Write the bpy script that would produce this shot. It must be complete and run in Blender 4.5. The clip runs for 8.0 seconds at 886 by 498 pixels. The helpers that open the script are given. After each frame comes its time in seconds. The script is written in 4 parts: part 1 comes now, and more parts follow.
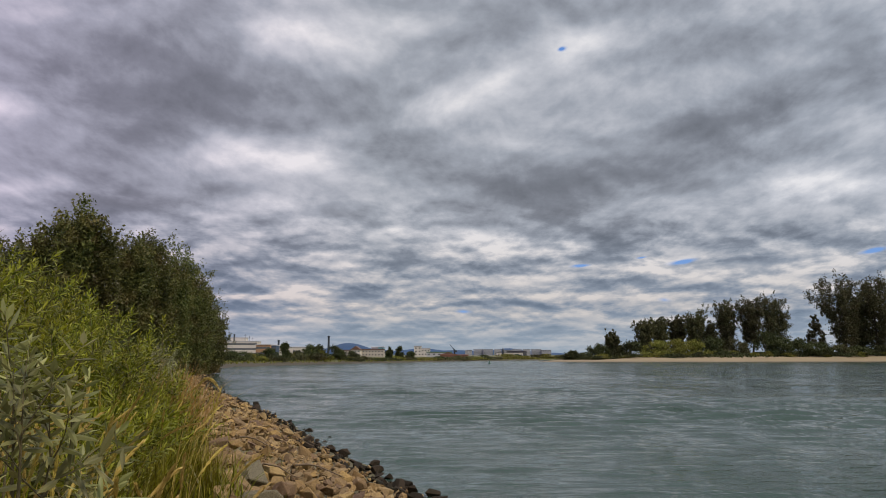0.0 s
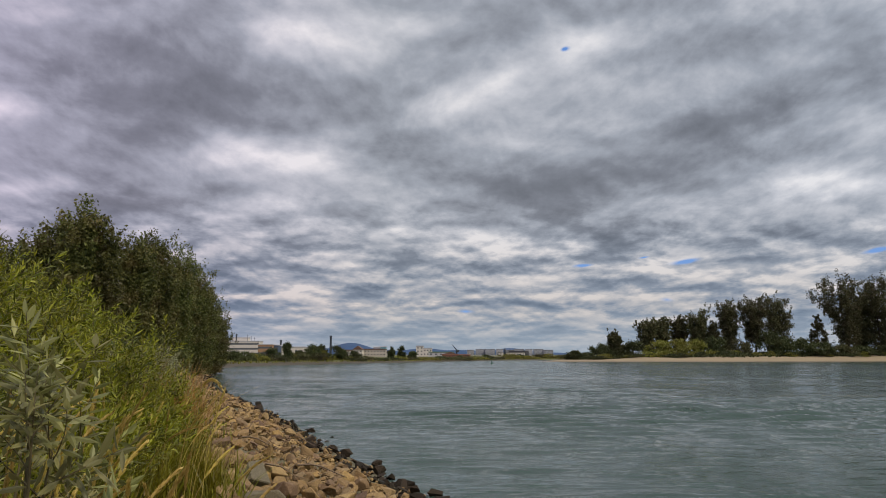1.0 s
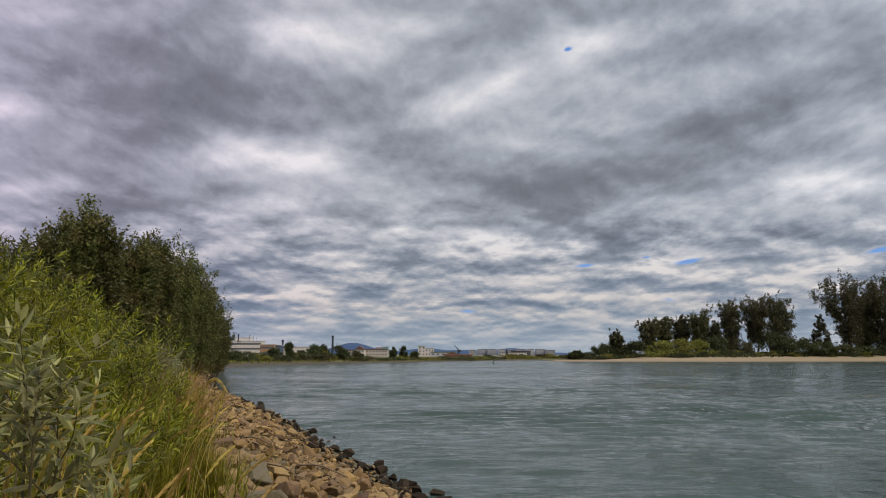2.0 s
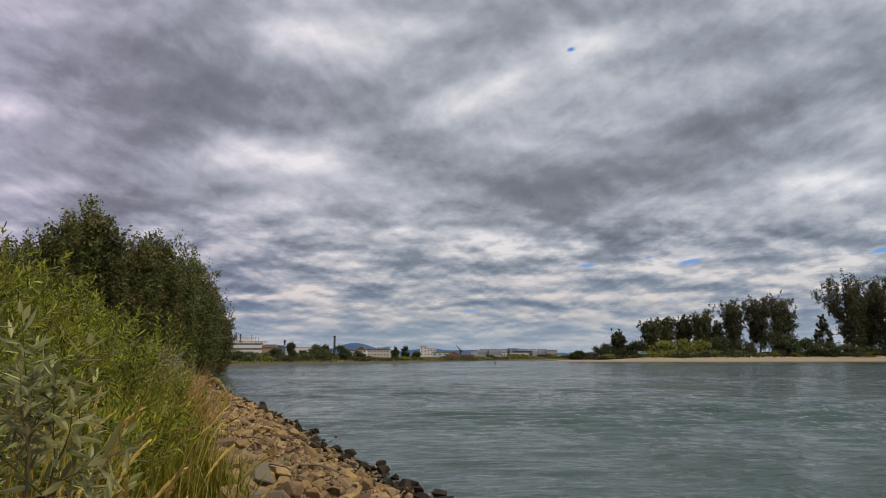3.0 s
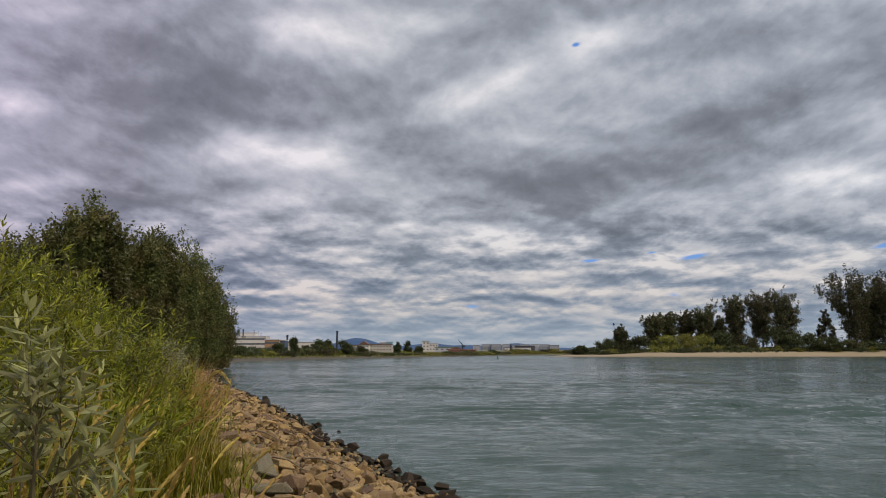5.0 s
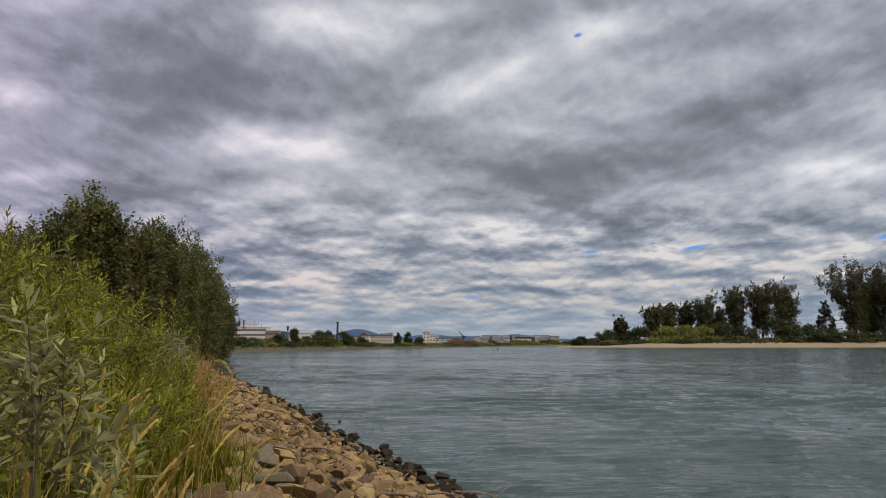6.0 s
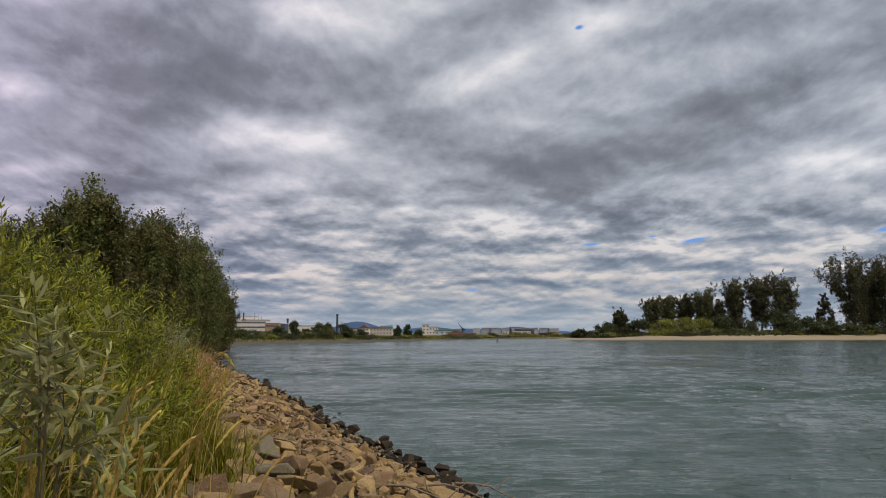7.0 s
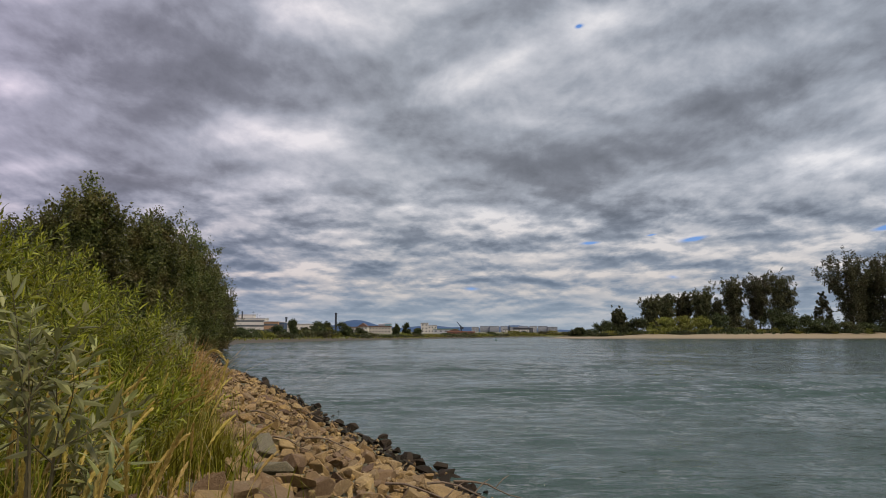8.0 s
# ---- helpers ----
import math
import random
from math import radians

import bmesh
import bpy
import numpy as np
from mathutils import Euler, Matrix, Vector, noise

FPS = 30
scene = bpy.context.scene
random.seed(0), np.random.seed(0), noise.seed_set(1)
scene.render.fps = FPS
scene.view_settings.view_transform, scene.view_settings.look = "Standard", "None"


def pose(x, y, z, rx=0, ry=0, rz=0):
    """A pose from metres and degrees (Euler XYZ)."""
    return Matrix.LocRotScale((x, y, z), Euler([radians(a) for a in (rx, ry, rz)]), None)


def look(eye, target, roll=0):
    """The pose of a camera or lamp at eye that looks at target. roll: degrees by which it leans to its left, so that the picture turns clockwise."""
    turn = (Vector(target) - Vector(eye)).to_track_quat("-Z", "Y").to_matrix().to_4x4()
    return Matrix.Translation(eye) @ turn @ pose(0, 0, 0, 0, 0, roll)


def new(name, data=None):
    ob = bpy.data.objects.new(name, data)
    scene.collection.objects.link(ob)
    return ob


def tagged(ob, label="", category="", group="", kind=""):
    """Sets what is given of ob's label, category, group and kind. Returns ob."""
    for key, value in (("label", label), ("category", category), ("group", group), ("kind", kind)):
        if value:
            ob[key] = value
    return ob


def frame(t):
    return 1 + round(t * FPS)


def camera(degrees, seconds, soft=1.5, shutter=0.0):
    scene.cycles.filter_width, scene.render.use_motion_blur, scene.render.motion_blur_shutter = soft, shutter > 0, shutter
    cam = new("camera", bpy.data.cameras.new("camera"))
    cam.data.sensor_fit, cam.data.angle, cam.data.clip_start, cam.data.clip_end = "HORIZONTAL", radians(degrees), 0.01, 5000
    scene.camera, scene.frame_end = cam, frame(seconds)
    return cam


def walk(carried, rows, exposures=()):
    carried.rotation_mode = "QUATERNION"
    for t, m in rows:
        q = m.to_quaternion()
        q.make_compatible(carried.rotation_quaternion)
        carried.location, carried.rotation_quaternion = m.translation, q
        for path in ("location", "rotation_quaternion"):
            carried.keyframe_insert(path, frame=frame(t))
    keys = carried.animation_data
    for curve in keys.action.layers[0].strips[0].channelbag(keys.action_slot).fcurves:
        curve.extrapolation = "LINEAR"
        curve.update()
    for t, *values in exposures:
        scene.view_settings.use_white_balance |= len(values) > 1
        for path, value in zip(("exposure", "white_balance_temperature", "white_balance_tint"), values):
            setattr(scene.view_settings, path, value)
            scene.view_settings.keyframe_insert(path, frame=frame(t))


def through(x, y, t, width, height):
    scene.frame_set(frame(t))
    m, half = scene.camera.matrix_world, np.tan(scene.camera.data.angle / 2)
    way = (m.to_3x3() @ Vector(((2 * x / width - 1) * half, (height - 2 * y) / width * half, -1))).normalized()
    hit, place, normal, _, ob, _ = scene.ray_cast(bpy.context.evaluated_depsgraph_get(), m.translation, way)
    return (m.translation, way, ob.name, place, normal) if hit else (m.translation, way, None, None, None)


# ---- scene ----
cam = camera(66, 8.0, soft=1.0)
walk(cam, [
    (0.0, pose(0.004, 0, 2.303, 98.808, 0, -0.608)),
    (0.5, pose(0.003, 0, 2.308, 98.788, 0, -0.522)),
    (1.0, pose(0.002, 0, 2.307, 98.795, 0, -0.439)),
    (1.5, pose(0.001, 0, 2.308, 98.790, 0, -0.364)),
    (3.0, pose(0.000, 0, 2.307, 98.803, 0, -0.130)),
    (3.5, pose(-0.001, 0, 2.306, 98.785, 0, -0.066)),
    (4.0, pose(0.000, 0, 2.301, 98.715, 0, -0.004)),
    (4.5, pose(0.000, 0, 2.296, 98.635, 0, 0.040)),
    (6.0, pose(-0.001, 0, 2.280, 97.650, 0, 0.089)),
    (6.5, pose(-0.004, 0, 2.279, 97.316, 0, 0.092)),
    (7.0, pose(-0.008, 0, 2.278, 97.025, 0, 0.057)),
    (7.5, pose(-0.009, 0, 2.275, 96.915, 0, 0.002)),
    (8.0, pose(-0.009, 0, 2.275, 96.900, 0, -0.054)),
])
scene.view_settings.exposure = 0.0

# ---- node helpers ----


class Nodes:
    """Short notation for building a node tree."""

    def __init__(self, tree):
        self.tree = tree
        tree.nodes.clear()

    def add(self, kind, props=(), **inputs):
        n = self.tree.nodes.new(kind)
        for k, v in props:
            setattr(n, k, v)
        for k, v in inputs.items():
            self.put(n, k.replace("_", " "), v)
        return n

    def put(self, n, key, v):
        s = n.inputs[int(key[1:])] if key[0] == "i" and key[1:].isdigit() else n.inputs[key]
        if isinstance(v, bpy.types.NodeSocket):
            self.tree.links.new(v, s)
        else:
            s.default_value = v

    def math(self, op, a, b=0.0, c=0.0, clamp=False):
        n = self.add("ShaderNodeMath", (("operation", op), ("use_clamp", clamp)), i0=a, i1=b, i2=c)
        return n.outputs[0]

    def noise(self, vec, scale, detail=3.0, rough=0.5, distortion=0.0):
        n = self.add("ShaderNodeTexNoise", Vector=vec, Scale=scale, Detail=detail, Roughness=rough, Distortion=distortion)
        return n.outputs["Fac"]

    def ramp(self, fac, stops, interpolation="LINEAR"):
        n = self.add("ShaderNodeValToRGB", i0=fac)
        el = n.color_ramp.elements
        n.color_ramp.interpolation = interpolation
        while len(el) < len(stops):
            el.new(0.5)
        for e, (p, c) in zip(el, stops):
            e.position = p
            e.color = (c, c, c, 1) if isinstance(c, (int, float)) else (*c, 1)
        return n.outputs[0]

    def mix(self, fac, a, b, blend="MIX"):
        n = self.tree.nodes.new("ShaderNodeMix")
        n.data_type, n.blend_type = "RGBA", blend
        for i, v in ((0, fac), (6, a), (7, b)):
            if isinstance(v, bpy.types.NodeSocket):
                self.tree.links.new(v, n.inputs[i])
            else:
                n.inputs[i].default_value = (*v, 1) if isinstance(v, tuple) else v
        return n.outputs[2]

    def mapping(self, vec, loc=(0, 0, 0), rot=0.0, scale=(1, 1, 1), kind="POINT"):
        n = self.add("ShaderNodeMapping", (("vector_type", kind),), Vector=vec, Location=loc, Rotation=(0, 0, rot), Scale=scale)
        return n.outputs[0]


# ---- sky, sun ----
SUN_EL, SUN_AZ = radians(52), radians(125)


def make_sky():
    drift = new("cloud_drift")
    drift.empty_display_size = 0.1
    world = bpy.data.worlds.new("sky")
    scene.world = world
    world.use_nodes = True
    N = Nodes(world.node_tree)
    way = N.add("ShaderNodeTexCoord").outputs["Generated"]
    moved = N.add("ShaderNodeTexCoord", (("object", drift),)).outputs["Object"]
    shift = N.add("ShaderNodeVectorMath", (("operation", "SUBTRACT"),), i0=moved, i1=way).outputs[0]
    sep = N.add("ShaderNodeSeparateXYZ", i0=way)
    x, y, z = sep.outputs
    # the cloud layer seen as a plane overhead
    up = N.math("ADD", N.math("MAXIMUM", z, 0.0), 0.035)
    plane = N.add("ShaderNodeCombineXYZ", i0=N.math("DIVIDE", x, up), i1=N.math("DIVIDE", y, up)).outputs[0]
    plane = N.add("ShaderNodeVectorMath", (("operation", "ADD"),), i0=plane, i1=shift).outputs[0]
    # bearing and height tangents, drifting with the layer
    ahead = N.math("MAXIMUM", y, 0.05)
    zz = N.math("DIVIDE", z, ahead)
    ssep = N.add("ShaderNodeSeparateXYZ", i0=shift)
    flat_u = N.math("ADD", N.math("DIVIDE", x, ahead), N.math("MULTIPLY", ssep.outputs[0], zz))
    flat_v = N.math("SUBTRACT", zz, N.math("MULTIPLY", N.math("MULTIPLY", ssep.outputs[1], zz), zz))
    flat = N.add("ShaderNodeCombineXYZ", i0=flat_u, i1=flat_v).outputs[0]
    # lumps that grow flatter and closer towards the horizon
    low_v = N.math("MAXIMUM", flat_v, 0.0)
    lumps = N.add("ShaderNodeCombineXYZ", i0=N.math("DIVIDE", flat_u, N.math("MULTIPLY_ADD", low_v, 0.6, 0.28)), i1=N.math("LOGARITHM", N.math("ADD", low_v, 0.10), math.e)).outputs[0]
    warp = N.add("ShaderNodeTexNoise", Vector=N.mapping(lumps, (3.1, 1.7, 0), 0.2), Scale=1.5, Detail=4.0, Roughness=0.5).outputs["Color"]
    warp = N.add("ShaderNodeVectorMath", (("operation", "SUBTRACT"),), i0=warp, i1=(0.5, 0.5, 0.5)).outputs[0]
    bend = N.add("ShaderNodeVectorMath", (("operation", "SCALE"),), i0=warp)
    N.put(bend, "Scale", N.math("MULTIPLY_ADD", low_v, 0.40, 0.03))
    bent = N.add("ShaderNodeVectorMath", (("operation", "MULTIPLY"),), i0=bend.outputs[0], i1=(1.0, 0.6, 0.0)).outputs[0]
    flat = N.add("ShaderNodeVectorMath", (("operation", "ADD"),), i0=flat, i1=bent).outputs[0]
    total = None
    for u, v, a, b, lean, k in THICK + THICK_LOW + THIN_HIGH + THIN_LOW:
        g = N.add("ShaderNodeTexGradient", (("gradient_type", "SPHERICAL"),), i0=N.mapping(flat, (u, v, 0), radians(lean), (a * 1.25, b * 1.25, 1), "TEXTURE")).outputs["Fac"]
        g = N.add("ShaderNodeMapRange", (("interpolation_type", "SMOOTHSTEP"),), Value=g).outputs[0]
        total = N.math("MULTIPLY_ADD", g, k, total if total is not None else 0.0)
    # billows at three sizes, each brighter where it rises towards the light
    n_big = N.noise(N.mapping(lumps, (0.3, 0.9, 0), 0.25), 1.5, 6.0, 0.55, 0.2)

    def billow(lift, scale, flatness, turn):
        at = N.mapping(lumps, (7.3, 2.9 + lift, 0), turn, (1.0, flatness, 1))
        return N.noise(at, scale, 7.0, 0.56, 0.15)

    n_fine, over = billow(0.0, 2.8, 1.25, 0.08), billow(0.05, 2.8, 1.25, 0.08)
    n_row, row_over = billow(1.5, 3.8, 1.85, 0.0), billow(1.56, 3.8, 1.85, 0.0)
    row_share = N.ramp(low_v, [(0.14, 1.0), (0.26, 0.0)])
    s = N.math("MULTIPLY_ADD", total, 0.66, N.math("MULTIPLY_ADD", n_big, 0.40, -0.20))
    s = N.math("MULTIPLY_ADD", N.ramp(n_fine, [(0.36, 0.0), (0.64, 1.0)]), 0.18, N.math("SUBTRACT", s, 0.09))
    s = N.math("MULTIPLY_ADD", N.math("SUBTRACT", n_fine, over), 1.0, s)
    s = N.math("MULTIPLY_ADD", N.ramp(n_row, [(0.40, 0.0), (0.58, 1.0)]), N.math("MULTIPLY", row_share, 0.42), N.math("MULTIPLY_ADD", row_share, -0.21, s))
    s = N.math("MULTIPLY_ADD", N.math("SUBTRACT", n_row, row_over), N.math("MULTIPLY", row_share, 1.0), s)
    s = N.math("ADD", s, 0.54)
    cloud = N.ramp(s, [(0.0, (0.135, 0.146, 0.172)), (0.28, (0.215, 0.230, 0.270)), (0.52, (0.35, 0.375, 0.43)), (0.78, (0.56, 0.57, 0.62)), (1.0, (0.80, 0.78, 0.80))])
    # the layer is brighter overhead, as overcast skies are
    high = N.math("MULTIPLY_ADD", N.math("SMOOTH_MIN", N.math("MAXIMUM", N.math("SUBTRACT", z, 0.5), 0.0), 0.5, 0.1), 3.2, 1.0)
    cloud = N.mix(1.0, cloud, N.add("ShaderNodeCombineXYZ", i0=high, i1=high, i2=high).outputs[0], "MULTIPLY")
    # hazy blue-grey towards the horizon
    low = N.ramp(z, [(0.06, 1.0), (0.2, 0.0)])
    veil = N.ramp(s, [(0.12, (0.150, 0.195, 0.265)), (0.4, (0.25, 0.295, 0.37)), (0.65, (0.40, 0.41, 0.445)), (0.95, (0.66, 0.605, 0.575))])
    cloud = N.mix(low, cloud, veil)
    haze = N.ramp(z, [(0.0, 0.75), (0.07, 0.0)])
    cloud = N.mix(haze, cloud, (0.33, 0.40, 0.48))
    # mauve on one side, blue-grey on the other
    tint = N.ramp(N.math("MULTIPLY_ADD", flat_u, 0.6, 0.5), [(0.0, (1.08, 0.955, 1.10)), (0.45, (1.0, 1.0, 1.0)), (1.0, (0.97, 1.0, 1.02))])
    cloud = N.mix(1.0, cloud, tint, "MULTIPLY")
    # small blue gaps
    n_gap = N.noise(N.mapping(plane, (1.3, 6.2, 0), 0.4, (0.7, 1.6, 1)), 2.3, 5.0, 0.6)
    gap = N.ramp(n_gap, [(0.74, 0.0), (0.82, 1.0)])
    for u, v, a, b, lean, k in GAPS:
        g = N.add("ShaderNodeTexGradient", (("gradient_type", "QUADRATIC_SPHERE"),), i0=N.mapping(flat, (u, v, 0), radians(lean), (a, b, 1), "TEXTURE")).outputs["Fac"]
        gap = N.math("MAXIMUM", gap, N.math("MULTIPLY", g, k, clamp=True))
    sky = N.add("ShaderNodeTexSky", (("sky_type", "NISHITA"), ("sun_disc", False), ("sun_elevation", SUN_EL), ("sun_rotation", SUN_AZ)))
    blue = N.mix(0.75, N.mix(1.0, sky.outputs[0], (0.11, 0.11, 0.11), "MULTIPLY"), (0.13, 0.30, 0.74))
    col = N.mix(gap, cloud, blue)
    bg = N.add("ShaderNodeBackground", i0=col, i1=1.0)
    N.add("ShaderNodeOutputWorld", i0=bg.outputs[0])
    sun = new("sun", bpy.data.lights.new("sun", "SUN"))
    sun.data.energy, sun.data.angle, sun.data.color = 2.5, radians(12), (1.0, 0.86, 0.69)
    # sun behind the viewer's right shoulder, veiled by cloud
    sun.matrix_world = look((math.sin(SUN_AZ) * 50, math.cos(SUN_AZ) * 50, math.tan(SUN_EL) * 50), (0, 0, 0))
    return drift


# thick, thin and open places of the layer: bearing, height, half width, half height, lean in degrees, brightness
THICK = (
    (-0.447, 0.411, 0.252, 0.14, -5, -0.42), (-0.392, 0.356, 0.147, 0.064, 0, -0.15), (-0.568, 0.294, 0.18, 0.04, 0, -0.22), (-0.44999999999999996, 0.221, 0.187, 0.042, 4, -0.42),
    (-0.072, 0.307, 0.111, 0.054, -15, -0.22), (0.124, 0.233, 0.22, 0.066, 0, -0.36), (0.296, 0.285, 0.222, 0.067, 18, -0.34), (0.481, 0.374, 0.173, 0.055, 20, -0.42),
    (0.415, 0.276, 0.137, 0.035, 15, -0.14), (0.63, 0.485, 0.15, 0.085, 15, -0.22), (0.085, 0.494, 0.15, 0.066, 25, -0.16), (-0.194, 0.393, 0.104, 0.074, 30, -0.12),
    (-0.073, 0.438, 0.079, 0.056, 45, -0.1), (0.249, 0.189, 0.185, 0.034, 4, -0.25), (-0.318, 0.429, 0.122, 0.112, 30, -0.12),
)
THICK_LOW = (
    (-0.066, 0.164, 0.118, 0.02, 0, -0.28), (0.544, 0.188, 0.16, 0.022, 4, -0.3), (0.005, 0.097, 0.075, 0.012, 0, -0.2), (0.22, 0.072, 0.099, 0.009, 0, -0.2),
    (-0.253, 0.113, 0.125, 0.012, 0, -0.18), (0.375, 0.172, 0.109, 0.017, 0, -0.18), (0.122, 0.122, 0.1, 0.012, 0, -0.18), (-0.119, 0.088, 0.066, 0.007, 0, -0.16),
    (0.421, 0.101, 0.133, 0.01, 0, -0.16), (-0.171, 0.143, 0.092, 0.015, 0, -0.15), (-0.265, 0.189, 0.093, 0.015, 4, -0.15), (-0.34, 0.172, 0.076, 0.014, 0, -0.12),
    (0.064, 0.194, 0.11, 0.012, 4, -0.12), (-0.184, 0.031, 0.164, 0.007, 0, -0.1), (0.285, 0.031, 0.181, 0.007, 0, -0.1),
)
THIN_HIGH = (
    (-0.175, 0.499, 0.132, 0.081, -25, 0.5), (-0.074, 0.522, 0.142, 0.043, 0, 0.28), (0.243, 0.48, 0.097, 0.042, 35, 0.34), (0.35, 0.522, 0.177, 0.038, 15, 0.2),
    (0.049, 0.397, 0.148, 0.041, 14, 0.48), (0.136, 0.429, 0.061, 0.024, 25, 0.3), (0.134, 0.303, 0.129, 0.043, 18, 0.26), (-0.307, 0.298, 0.094, 0.045, -10, 0.44),
    (-0.2, 0.279, 0.077, 0.037, 0, 0.4), (-0.67, 0.374, 0.078, 0.033, -15, 0.5), (-0.649, 0.248, 0.085, 0.023, 0, 0.34), (0.562, 0.25, 0.128, 0.046, 14, 0.5),
    (0.478, 0.448, 0.114, 0.037, 20, 0.1), (0.65, 0.33, 0.077, 0.045, 20, 0.3),
)
THIN_LOW = (
    (0.072, 0.162, 0.159, 0.027, 0, 0.4), (0.339, 0.132, 0.175, 0.024, 0, 0.48), (0.634, 0.2, 0.093, 0.022, 5, 0.42), (-0.086, 0.067, 0.116, 0.009, 0, 0.34),
    (-0.02, 0.101, 0.075, 0.01, 0, 0.3), (0.246, 0.088, 0.1, 0.012, 0, 0.34), (-0.244, 0.083, 0.108, 0.009, 0, 0.3), (0.139, 0.151, 0.092, 0.014, 0, 0.2),
    (-0.185, 0.055, 0.124, 0.009, 0, 0.24), (-0.02, 0.2, 0.118, 0.028, 12, 0.22), (-0.257, 0.215, 0.11, 0.023, 6, 0.26), (0.403, 0.224, 0.093, 0.019, 10, 0.18),
    (-0.12, 0.126, 0.1, 0.01, 0, 0.26), (0.498, 0.13, 0.109, 0.013, 3, 0.3), (0.096, 0.063, 0.107, 0.008, 0, 0.24),
)
GAPS = (
    (0.218, 0.48, 0.014, 0.007, 25, 2.2), (0.209, 0.128, 0.022, 0.004, 8, 2.2), (0.378, 0.142, 0.035, 0.006, 12, 2.6), (0.315, 0.147, 0.013, 0.003, 5, 1.6),
    (0.644, 0.158, 0.029, 0.007, 10, 3.0), (0.043, 0.063, 0.02, 0.004, 0, 1.3), (0.332, 0.077, 0.017, 0.004, 0, 0.8),
)
CLOUD_DRIFT = make_sky()

# ---- materials ----


def material(name):
    m = bpy.data.materials.new(name)
    m.use_nodes = True
    return m, Nodes(m.node_tree)


def finish(N, colour, rough=0.8, normal=None, **more):
    p = N.add("ShaderNodeBsdfPrincipled")
    N.put(p, "Base Color", colour if isinstance(colour, bpy.types.NodeSocket) else (*colour, 1))
    N.put(p, "Roughness", rough)
    if normal is not None:
        N.put(p, "Normal", normal)
    for k, v in more.items():
        N.put(p, k.replace("_", " "), v)
    N.add("ShaderNodeOutputMaterial", i0=p.outputs[0])
    return p


def bump(N, height, strength, distance):
    return N.add("ShaderNodeBump", Height=height, Strength=strength, Distance=distance).outputs[0]


def leaf_material(name, dark, light, warm, sheen=0.45, through=0.35):
    """Leaves: two greens by leaf, a warm tint by clump, some light passing through."""
    m, N = material(name)
    geo = N.add("ShaderNodeNewGeometry")
    co = N.add("ShaderNodeTexCoord").outputs["Object"]
    rnd = geo.outputs["Random Per Island"]
    col = N.mix(rnd, dark, light)
    col = N.mix(N.ramp(N.noise(co, 0.7, 2.0), [(0.45, 0.0), (0.75, 0.7)]), col, warm)
    oi = N.add("ShaderNodeObjectInfo").outputs["Random"]
    hsv = N.add("ShaderNodeHueSaturation", Hue=N.math("MULTIPLY_ADD", oi, 0.03, 0.485), Value=N.math("MULTIPLY_ADD", oi, 0.5, 0.75), Color=col)
    p = N.add("ShaderNodeBsdfPrincipled")
    N.put(p, "Base Color", hsv.outputs[0])
    N.put(p, "Specular IOR Level", 0.3)
    N.put(p, "Roughness", sheen)
    t = N.add("ShaderNodeBsdfTranslucent", Color=hsv.outputs[0])
    mixs = N.add("ShaderNodeMixShader", i0=through, i1=p.outputs[0], i2=t.outputs[0])
    N.add("ShaderNodeOutputMaterial", i0=mixs.outputs[0])
    return m


def plain_material(name, colour, rough=0.8, vary=0.25, scale=3.0):
    """Paint or plaster with faint stains at two scales."""
    m, N = material(name)
    co = N.add("ShaderNodeTexCoord").outputs["Object"]
    a, b = N.noise(co, scale, 4.0), N.noise(co, scale * 9, 3.0)
    f = N.math("ADD", N.math("MULTIPLY", a, 0.7), N.math("MULTIPLY", b, 0.3))
    col = N.mix(f, tuple(c * (1 - vary) for c in colour), tuple(min(1, c * (1 + vary)) for c in colour))
    finish(N, col, rough, bump(N, b, 0.2, 0.01))
    return m


def stone_material(name, tones, wet=False):
    m, N = material(name)
    co = N.add("ShaderNodeTexCoord").outputs["Object"]
    oi = N.add("ShaderNodeObjectInfo").outputs["Random"]
    isl = N.add("ShaderNodeNewGeometry").outputs["Random Per Island"]
    pick = N.math("FRACT", N.math("ADD", N.math("MULTIPLY", oi, 7.31), isl))
    col = N.ramp(pick, [(i / (len(tones) - 1), c) for i, c in enumerate(tones)])
    patch = N.noise(co, 3.5, 5.0, 0.6)
    col = N.mix(N.ramp(patch, [(0.35, 0.0), (0.7, 0.55)]), col, (0.19, 0.125, 0.065) if not wet else (0.02, 0.024, 0.016))
    grain = N.noise(co, 38.0, 6.0, 0.7)
    col = N.mix(0.55, col, N.ramp(grain, [(0.3, 0.25), (0.7, 1.0)]), "MULTIPLY") if not wet else col
    lichen = N.ramp(N.noise(co, 11.0, 4.0, 0.6), [(0.62, 0.0), (0.72, 0.5)])
    col = N.mix(lichen, col, (0.40, 0.36, 0.25) if not wet else (0.03, 0.035, 0.015))
    h = N.math("ADD", N.math("MULTIPLY", patch, 0.6), N.math("MULTIPLY", grain, 0.4))
    finish(N, col, 0.7 if wet else 0.88, bump(N, h, 0.9, 0.05), Specular_IOR_Level=0.05 if wet else 0.3)
    return m


def bark_material(name, dark, light):
    m, N = material(name)
    co = N.add("ShaderNodeTexCoord").outputs["Object"]
    n = N.noise(N.mapping(co, scale=(6, 6, 1.2)), 2.0, 5.0, 0.65)
    finish(N, N.mix(n, dark, light), 0.9, bump(N, n, 0.8, 0.05))
    return m


